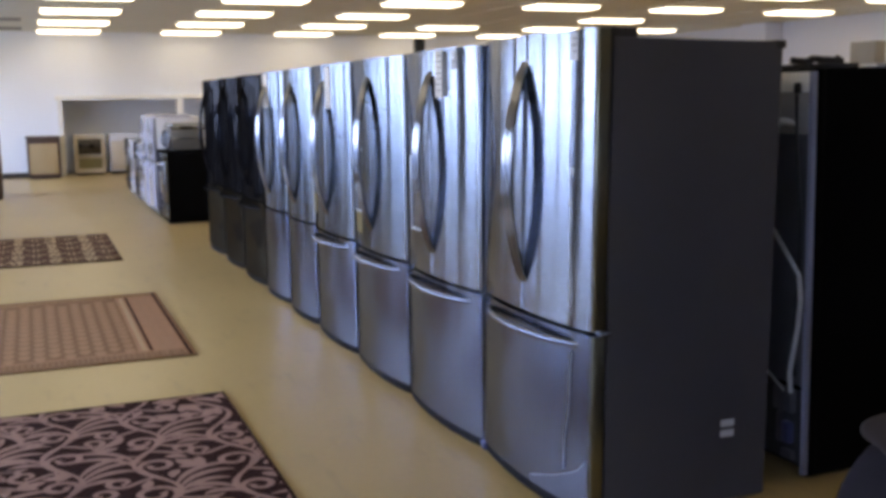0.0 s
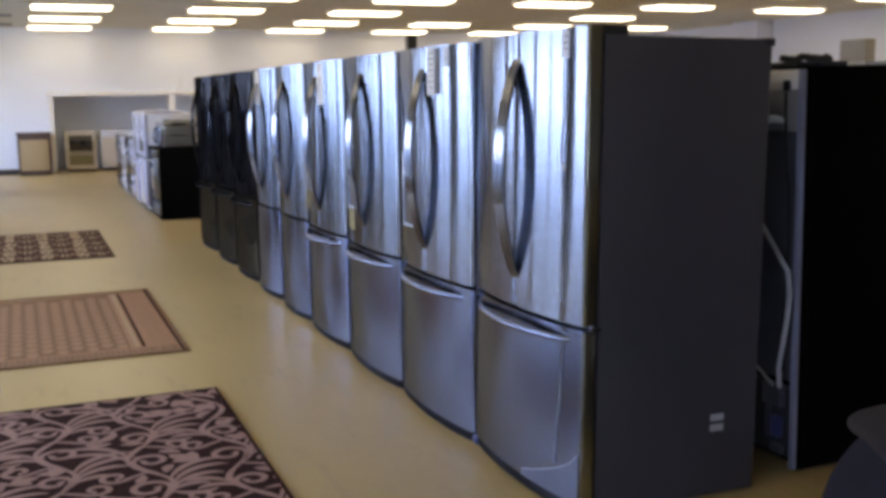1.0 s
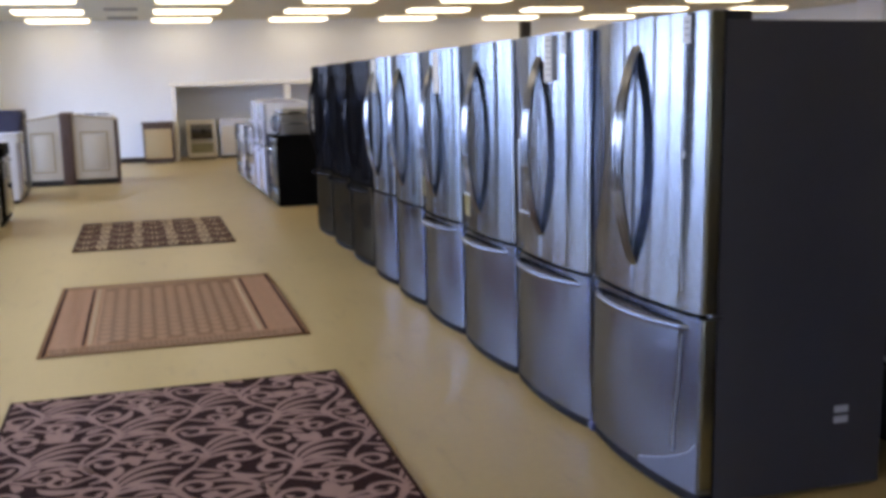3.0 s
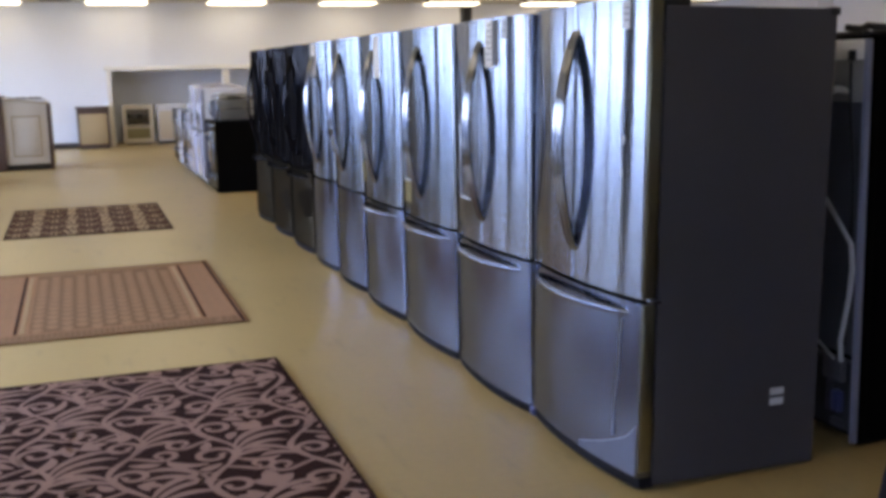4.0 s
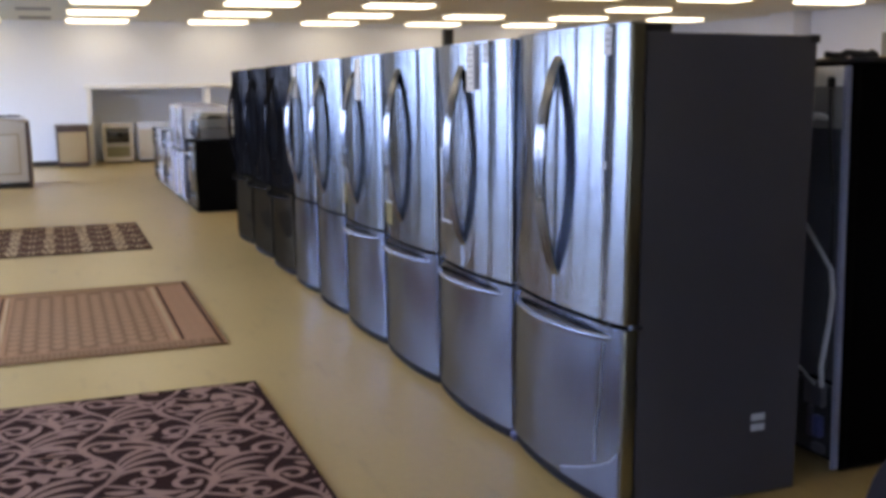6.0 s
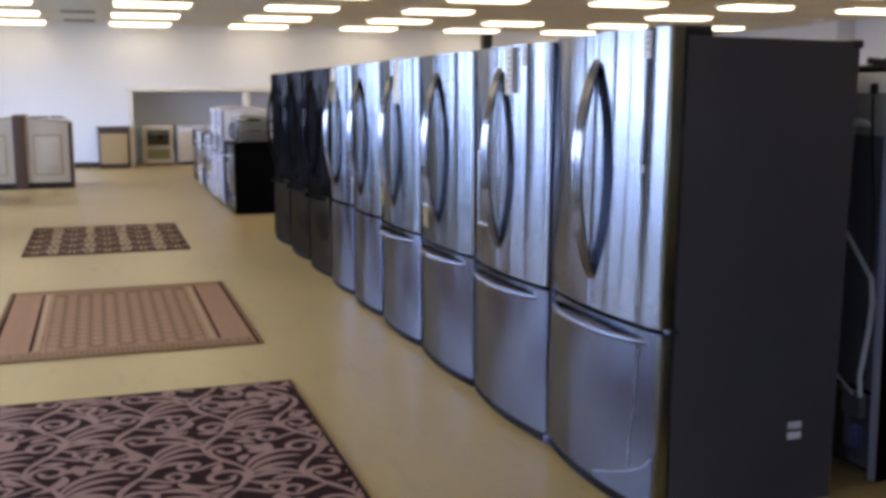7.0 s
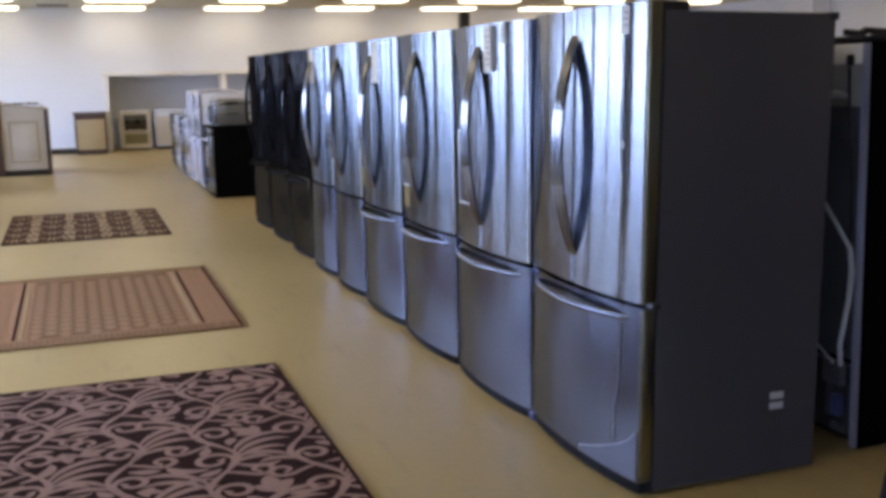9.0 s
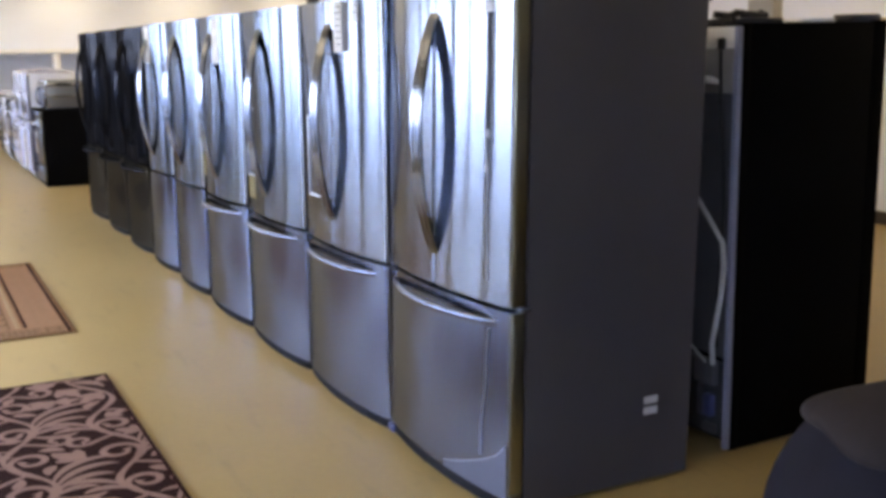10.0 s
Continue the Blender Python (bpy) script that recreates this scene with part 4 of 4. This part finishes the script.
for a, b in ((-hy + 0.013, -hy + 0.17), (hy - 0.12, hy - 0.013)):
    part("border_band", box(-hx + 0.05, hx - 0.05, a, b, 0.006, 0.0100, 0), RUG_TAN_DARK, e, "brown woven border band")
zig = bmesh.new()
for s in (-1, 1):
    for k in range(30):
        y = -hy + 0.1 + (2 * hy - 0.2) * k / 29
        for d, r in ((0.11, 0.014), (0.17, 0.018)):
            q = [Vector((s * (hx - d) + dx * r, y + dy * r * 1.5, 0.0103)) for dx, dy in ((1, 0), (0, 1), (-1, 0), (0, -1))]
            zig.faces.new([zig.verts.new(v) for v in q])
for k in range(46):
    x = -hx + 0.06 + (2 * hx - 0.12) * k / 45
    for y in (-hy + 0.07, -hy + 0.13, hy - 0.08, hy - 0.13):
        q = [Vector((x + dx * 0.013, y + dy * 0.02, 0.0104)) for dx, dy in ((1, 0), (0, 1), (-1, 0), (0, -1))]
        zig.faces.new([zig.verts.new(v) for v in q])
tagged(part("border_pattern", zig, RUG_TAN_MID, e, "small brown diamonds along the borders"), kind="stuff")

e, hx, hy = rug_base("rug", -0.80, 0.775, 10.56, 12.75, RUG_MID, "brown rug with cream leaf pattern in rows", RUG_BROWN)
lf = bmesh.new()
rnd3 = random.Random(7)
for c in range(9):
    cx = -hx + 2 * hx * (c + 0.62) / 9.25
    if c % 2:
        # a close column of long paired cream leaves
        for r in range(6):
            cy = -hy + 0.02 + (2 * hy - 0.30) * r / 5.2 + rnd3.uniform(-0.03, 0.03)
            for side in (-1, 1):
                leaf(lf, (cx + side * 0.004, cy), math.pi / 2 - side * rnd3.uniform(0.20, 0.30), rnd3.uniform(0.34, 0.44), rnd3.uniform(0.034, 0.044), 0.0098, hx - 0.012, hy - 0.012, side * 0.35)
                leaf(lf, (cx + side * 0.004, cy + 0.17), math.pi / 2 - side * rnd3.uniform(0.10, 0.18), rnd3.uniform(0.18, 0.24), 0.032, 0.0100, hx - 0.012, hy - 0.012, side * 0.3)
    else:
        # slim sprigs on the dark ground
        for r in range(5):
            cy = -hy + 0.08 + (2 * hy - 0.36) * r / 4.3 + rnd3.uniform(-0.03, 0.03)
            for side in (-1, 1):
                leaf(lf, (cx + side * 0.020, cy), math.pi / 2 - side * rnd3.uniform(0.02, 0.10), 0.27, 0.026, 0.0098, hx - 0.012, hy - 0.012, side * 0.2)
                leaf(lf, (cx + side * 0.048, cy + 0.12), math.pi / 2 - side * 0.3, 0.16, 0.030, 0.0100, hx - 0.012, hy - 0.012, -side * 0.4)
tagged(part("leaf_pattern", lf, RUG_CREAM, e, "cream woven leaves"), kind="stuff")


# ---- ranges along the row ----
def kitchen_range(y0, body, front, window, label, width=0.76, guard=1.12, side=None, group="row of ranges"):
    """A free-standing range; its oven door faces -x."""
    e = thing("kitchen_range", (1.56, y0, 0), label, "kitchen range", group)
    w = width - 0.012
    part("body", box(0.04, 0.66, 0, w, 0.004, 0.90, 0.006), side or body, e)
    part("cooktop", box(0.0, 0.67, -0.003, w + 0.003, 0.901, 0.925, 0.008), body, e)
    for bx in (0.2, 0.48):
        for by in (0.2, w - 0.2):
            part("burner", cyl((bx, by, 0.93), (0, 0, 1), 0.09, 0.012, 20, 0.003), DARK_GLASS, e)
    d = part("oven_door", box(0.0, 0.038, 0.006, w - 0.006, 0.27, 0.80, 0.008), front, e)
    part("window", box(-0.004, 0.004, 0.14, w - 0.14, 0.38, 0.66, 0.002), window, d, "dark oven glass")
    part("handle", sweep([(-0.008 - 0.04 * math.sin(math.pi * k / 12) ** 0.5, 0.05 + (w - 0.1) * k / 12, 0.755) for k in range(13)], 0.012, 0.012, seg=10), STEEL_HANDLE if front is not FILM else front, d)
    dd = part("drawer", box(0.004, 0.038, 0.006, w - 0.006, 0.06, 0.26, 0.008), front, e)
    part("handle", sweep([(0.0 - 0.03 * math.sin(math.pi * k / 12) ** 0.5, 0.1 + (w - 0.2) * k / 12, 0.225) for k in range(13)], 0.010, 0.010, seg=10), front, dd)
    part("control_strip", box(0.002, 0.04, 0.004, w - 0.004, 0.805, 0.90, 0.006), front, e)
    g = part("backguard", box(0.60, 0.67, 0.0, w, 0.926, guard, 0.012), front, e)
    part("display", box(0.594, 0.602, w * 0.36, w * 0.64, guard - 0.14, guard - 0.05, 0.002), DARK_GLASS, g)
    for k in (0.1, 0.22, 0.78, 0.9):
        part("knob", cyl((0.588, w * k, guard - 0.1), (1, 0, 0), 0.022, 0.026, 14, 0.003), RUBBER, g)
    for fy in (0.06, w - 0.06):
        for fx in (0.08, 0.6):
            part("foot", cyl((fx, fy, 0.016), (0, 0, 1), 0.02, 0.034, 12), PLASTIC_DARK, e)
    return e


def base_microwave(y0):
    """A stainless hood and microwave unit that stands on the first range."""
    e = thing("microwave_oven", (1.66, y0, 0.937), "stainless steel microwave oven standing on the black range", "microwave oven")
    part("case", box(0.02, 0.42, 0, 0.70, 0.0, 0.33, 0.008), mat("grey_sheet_steel", (0.20, 0.21, 0.22), 0.35, 0.8, vary=0.15), e)
    part("vent_band", boxes((0.0, 0.44, -0.004, 0.704, 0.255, 0.30), (0.0, 0.44, -0.004, 0.704, 0.13, 0.15), bevel=0.004), STEEL_HANDLE, e)
    part("door", box(-0.02, 0.018, 0.0, 0.54, 0.01, 0.24, 0.006), STEEL, e)
    part("control_panel", box(-0.018, 0.018, 0.545, 0.70, 0.01, 0.24, 0.006), DARK_GLASS, e)
    part("handle", sweep([(-0.025 - 0.03 * math.sin(math.pi * k / 10), 0.50, 0.03 + 0.02 * k) for k in range(11)], 0.01, 0.01, up=(0, 1, 0), seg=8), STEEL_HANDLE, e)


def double_oven(y0, label, height=1.33):
    e = thing("double_oven", (1.54, y0, 0), label, "double oven", "white double ovens")
    w = 0.745
    part("body", box(0.04, 0.66, 0, w, 0.05, height, 0.008), WHITE_ENAMEL, e)
    lo = part("lower_door", box(0.0, 0.036, 0.008, w - 0.008, 0.10, 0.72, 0.01), FILM, e)
    part("handle", sweep([(-0.01 - 0.045 * math.sin(math.pi * k / 12) ** 0.5, 0.06 + (w - 0.12) * k / 12, 0.655) for k in range(13)], 0.014, 0.014, seg=10), FILM, lo)
    up = part("upper_door", box(0.0, 0.036, 0.008, w - 0.008, 0.76, 1.12, 0.01), FILM, e)
    for k in (0.2, 0.56):
        part("window", box(-0.005, 0.004, w * k, w * (k + 0.24), 0.83, 1.0, 0.002), DARK_GLASS, up, "dark oven glass")
    part("handle", sweep([(-0.01 - 0.045 * math.sin(math.pi * k / 12) ** 0.5, 0.06 + (w - 0.12) * k / 12, 1.07) for k in range(13)], 0.014, 0.014, seg=10), FILM, up)
    cp = part("control_panel", box(0.004, 0.036, 0.006, w - 0.006, 1.13, height - 0.004, 0.008), FILM, e)
    part("display", box(0.0, 0.008, w * 0.38, w * 0.62, 1.19, 1.26, 0.002), DARK_GLASS, cp)
    part("door_gap", box(0.012, 0.034, 0.02, w - 0.02, 0.724, 0.756, 0.0), RUBBER, e)
    part("toe_kick", box(0.06, 0.62, 0.02, w - 0.02, 0.0, 0.052, 0.003), BLACK_BASE, e)
    # black strips paint the shaded gaps between neighbouring units
    for sy in (0.0, w - 0.014):
        part("side_gap_shade", box(0.037, 0.05, sy, sy + 0.014, 0.06, height - 0.01, 0.002), RUBBER, e)
    rnd_w = random.Random(int(y0 * 10))
    wrap = blob((0.30, w / 2, 0.0), (0.33, 0.37, 0.10), 0.5, 0.8, 16, 36)
    for v in wrap.verts:
        v.co.z = height - 0.004 + max(0.0, v.co.z) * (0.1 + 0.5 * rnd_w.random())
    part("film_wrap", wrap, FILM, e, "crumpled clear film bunched on top", 20.0)


kitchen_range(13.42, CASE_BLACK, STEEL, DARK_GLASS, "black sided range with a stainless steel front", guard=0.96, side=CASE_BLACK)
base_microwave(13.45)
double_oven(14.36, "white double oven wrapped in clear film")
double_oven(15.14, "white double oven wrapped in clear film")
ys = 15.95
for body, front, lab, guard in ((WHITE_ENAMEL, FILM, "white range wrapped in clear film", 1.2), (CASE_BLACK, STEEL, "stainless steel range between white ones", 1.15),
                                (WHITE_ENAMEL, WHITE_ENAMEL, "white range near the end of the row", 1.2), (CASE_BLACK, STEEL, "stainless steel range at the end of the row", 1.15)):
    kitchen_range(ys, body, front, DARK_GLASS, lab, guard=guard)
    ys += 0.775


# ---- things along the far wall ----
def dishwasher():
    e = thing("dishwasher", (-0.07, 22.86, 0), "beige wood fronted dishwasher with dark trim", "dishwasher")
    part("body", box(0.02, 0.66, 0.03, 0.5, 0.03, 0.84, 0.006), WALNUT, e)
    part("door", box(0.06, 0.62, 0.0, 0.028, 0.10, 0.73, 0.008), BEIGE, e)
    part("top_rail", box(0.0, 0.68, -0.012, 0.5, 0.842, 0.875, 0.008), WALNUT, e)
    part("control_panel", box(0.06, 0.62, -0.004, 0.028, 0.735, 0.83, 0.006), WALNUT, e)
    part("toe_kick", box(0.05, 0.63, 0.04, 0.3, 0.0, 0.095, 0.004), BLACK_BASE, e)
    for s in (0.02, 0.64):
        part("side_trim", box(s, s + 0.03, -0.006, 0.028, 0.03, 0.835, 0.004), WALNUT, e)


def wall_oven():
    e = thing("wall_oven", (0.90, 23.66, 0), "white built-in oven with dark window on the floor", "oven")
    part("body", box(0.02, 0.62, 0.03, 0.55, 0.03, 0.86, 0.006), WHITE_ENAMEL, e)
    part("front_frame", boxes((0.0, 0.07, 0.0, 0.028, 0.04, 0.87), (0.57, 0.64, 0.0, 0.028, 0.04, 0.87), (0.07, 0.57, 0.0, 0.028, 0.78, 0.87), (0.07, 0.57, 0.0, 0.028, 0.36, 0.43), (0.07, 0.57, 0.0, 0.028, 0.04, 0.13)), CREAM, e)
    part("window", box(0.072, 0.568, 0.006, 0.028, 0.432, 0.778, 0.003), DARK_GLASS, e)
    part("lower_panel", box(0.072, 0.568, 0.01, 0.028, 0.132, 0.358, 0.003), mat("olive_glass", (0.22, 0.2, 0.11), 0.3, vary=0.3, scale=6), e)
    part("handle", sweep([(0.08 + 0.04 * k, -0.012 - 0.02 * math.sin(math.pi * k / 12) ** 0.5, 0.40) for k in range(13)], 0.01, 0.01, seg=8), STEEL_HANDLE, e)
    part("toe_kick", box(0.05, 0.59, 0.05, 0.4, 0.0, 0.036, 0.003), BLACK_BASE, e)


def white_cabinet(x, w):
    e = thing("washing_machine", (x, 23.62, 0), "plain white appliance standing in the alcove", "appliance")
    part("body", box(0.0, w, 0.02, 0.55, 0.06, 0.86, 0.01), WHITE_ENAMEL, e)
    part("door", box(0.02, w - 0.02, 0.0, 0.019, 0.10, 0.72, 0.006), CREAM, e)
    part("control_panel", box(0.02, w - 0.02, 0.0, 0.019, 0.74, 0.85, 0.006), WHITE_ENAMEL, e)
    part("toe_kick", box(0.03, w - 0.03, 0.05, 0.5, 0.0, 0.062, 0.003), BLACK_BASE, e)


dishwasher()
wall_oven()
white_cabinet(1.64, 0.6)
white_cabinet(2.3, 0.6)


def panel_end(e, x0, x1, z_a, z_b, name):
    """A cream end panel whose top slopes from z_a to z_b, with a raised field."""
    bm = bmesh.new()
    out = [(x0, 0.10), (x1, 0.10), (x1, z_b), (x0, z_a)]
    fr = [bm.verts.new((x, 0.0, z)) for x, z in out]
    bk = [bm.verts.new((x, 1.0, z)) for x, z in out]
    for i in range(4):
        bm.faces.new((fr[i], fr[(i + 1) % 4], bk[(i + 1) % 4], bk[i]))
    bm.faces.new(fr[::-1])
    bm.faces.new(bk)
    p = part(name, bm, CREAM, e)
    m = 0.10
    zt = min(z_a, z_b) - 0.17
    part("panel_moulding", boxes((x0 + m, x0 + m + 0.03, -0.014, 0.002, 0.22, zt), (x1 - m - 0.03, x1 - m, -0.014, 0.002, 0.22, zt),
                                 (x0 + m + 0.03, x1 - m - 0.03, -0.014, 0.002, 0.22, 0.25), (x0 + m + 0.03, x1 - m - 0.03, -0.014, 0.002, zt - 0.03, zt)), CREAM_GLAZE, p, "brown glazed moulding")
    part("raised_field", box(x0 + m + 0.06, x1 - m - 0.06, -0.008, 0.002, 0.28, zt - 0.06, 0.006), CREAM, p)
    cap = bmesh.new()
    o2 = [(x0 - 0.02, z_a), (x1 + 0.02, z_b), (x1 + 0.02, z_b + 0.03), (x0 - 0.02, z_a + 0.03)]
    a = [cap.verts.new((x, -0.025, z + 0.002)) for x, z in o2]
    b = [cap.verts.new((x, 1.02, z + 0.002)) for x, z in o2]
    for i in range(4):
        cap.faces.new((a[i], a[(i + 1) % 4], b[(i + 1) % 4], b[i]))
    cap.faces.new(a[::-1])
    cap.faces.new(b)
    part("top_edge", cap, CREAM_GLAZE, p)


isl = thing("kitchen_island", (-1.955, 18.32, 0), "cream panelled kitchen island with dark wood corner post", "kitchen island")
panel_end(isl, 0.0, 0.58, 1.07, 1.16, "end_panel")
panel_end(isl, 0.78, 1.44, 1.16, 1.07, "end_panel")
part("counter", box(0.80, 1.40, 0.12, 1.0, 1.0, 1.115, 0.01), CREAM, isl)
part("corner_post", box(0.582, 0.778, -0.04, 0.9, 0.0, 1.215, 0.012), WALNUT, isl, "dark stained wooden post")
part("side_post", box(1.442, 1.495, -0.02, 1.0, 0.0, 1.08, 0.008), WALNUT, isl, "dark stained wooden edge")
part("side_post", box(-0.06, -0.002, -0.02, 1.0, 0.0, 1.02, 0.008), WALNUT, isl, "dark stained wooden edge")
part("toe_kick", box(0.0, 1.44, 0.01, 0.95, 0.0, 0.099, 0.004), BLACK_BASE, isl)
ct = thing("cooktop", (-1.15, 18.40, 1.116), "white cooktop with dark burners on the island", "cooktop")
part("plate", box(0.0, 0.62, 0.0, 0.55, 0.0, 0.05, 0.01), WHITE_ENAMEL, ct)
for k in range(5):
    part("burner", cyl((0.1 + 0.105 * k, 0.15 + 0.22 * (k % 2), 0.062), (0, 0, 1), 0.05, 0.026, 16, 0.004), RUBBER, ct)


# ---- appliances along the window side ----
def side_unit(name, y0, w, h, body, front, label, cat, x=-1.92, deep=0.7):
    e = thing(name, (x, y0, 0), label, cat, "appliances along the windows")
    part("body", box(-deep, -0.03, 0, w, 0.05, h - 0.035, 0.01), body, e)
    part("top", box(-deep - 0.01, 0.0, -0.005, w + 0.005, h - 0.034, h, 0.01), body, e)
    d = part("door", box(-0.029, 0.0, 0.02, w - 0.02, 0.13, h - 0.15, 0.008), front, e)
    part("handle", sweep([(0.008 + 0.03 * math.sin(math.pi * k / 12) ** 0.5, 0.06 + (w - 0.12) * k / 12, h - 0.2) for k in range(13)], 0.011, 0.011, seg=8), STEEL_HANDLE, d)
    part("control_panel", box(-0.029, 0.004, 0.02, w - 0.02, h - 0.14, h - 0.04, 0.006), body, e)
    part("toe_kick", box(-deep + 0.04, -0.06, 0.03, w - 0.03, 0.0, 0.052, 0.003), BLACK_BASE, e)


side_unit("dishwasher", 11.88, 0.62, 0.92, CREAM, STEEL, "cream sided stainless steel dishwasher by the windows", "dishwasher", x=-1.64)
side_unit("kitchen_range", 12.97, 0.76, 0.96, CASE_BLACK, DARK_GLASS, "black range with dark glass door by the windows", "kitchen range", x=-1.65)
side_unit("kitchen_range", 15.68, 0.76, 1.0, WHITE_ENAMEL, FILM, "white range beside the tall navy appliance", "kitchen range", x=-1.76)
side_unit("appliance", 16.50, 0.66, 1.31, NAVY, NAVY, "tall dark navy appliance beside the white range", "appliance", x=-1.76)


# ---- upholstered armchair, of which one pillowed arm shows ----
def armchair():
    e = thing("armchair", (2.535, 2.12, 0), "taupe microfibre armchair with a thick pillow-topped arm", "armchair")
    e.matrix_basis = pose(2.535, 2.12, 0, 0, 0, -14)
    body = blob((0.13, 0.13, 0.03), (0.535, 0.50, 0.55), 0.75, 0.82)
    for v in body.verts:
        v.co.z = max(v.co.z, 0.03)
    part("body", body, FABRIC, e)
    pad = blob((0.05, 0.02, 0.0), (0.50, 0.19, 0.072), 0.55, 0.85, 28, 56)
    for v in pad.verts:
        lip = max(0.0, -v.co.y / 0.19) * max(0.0, -(v.co.x - 0.05) / 0.50)
        v.co.z += 0.578 - 0.10 * lip + 0.006 * math.sin(9 * v.co.x + 4 * v.co.y)
    part("arm_pad", pad, FABRIC_PAD, e, "thick brown padded arm cushion")
    part("base", box(-0.34, 0.4, -0.30, 0.42, 0.0, 0.06, 0.01), BLACK_BASE, e)


armchair()
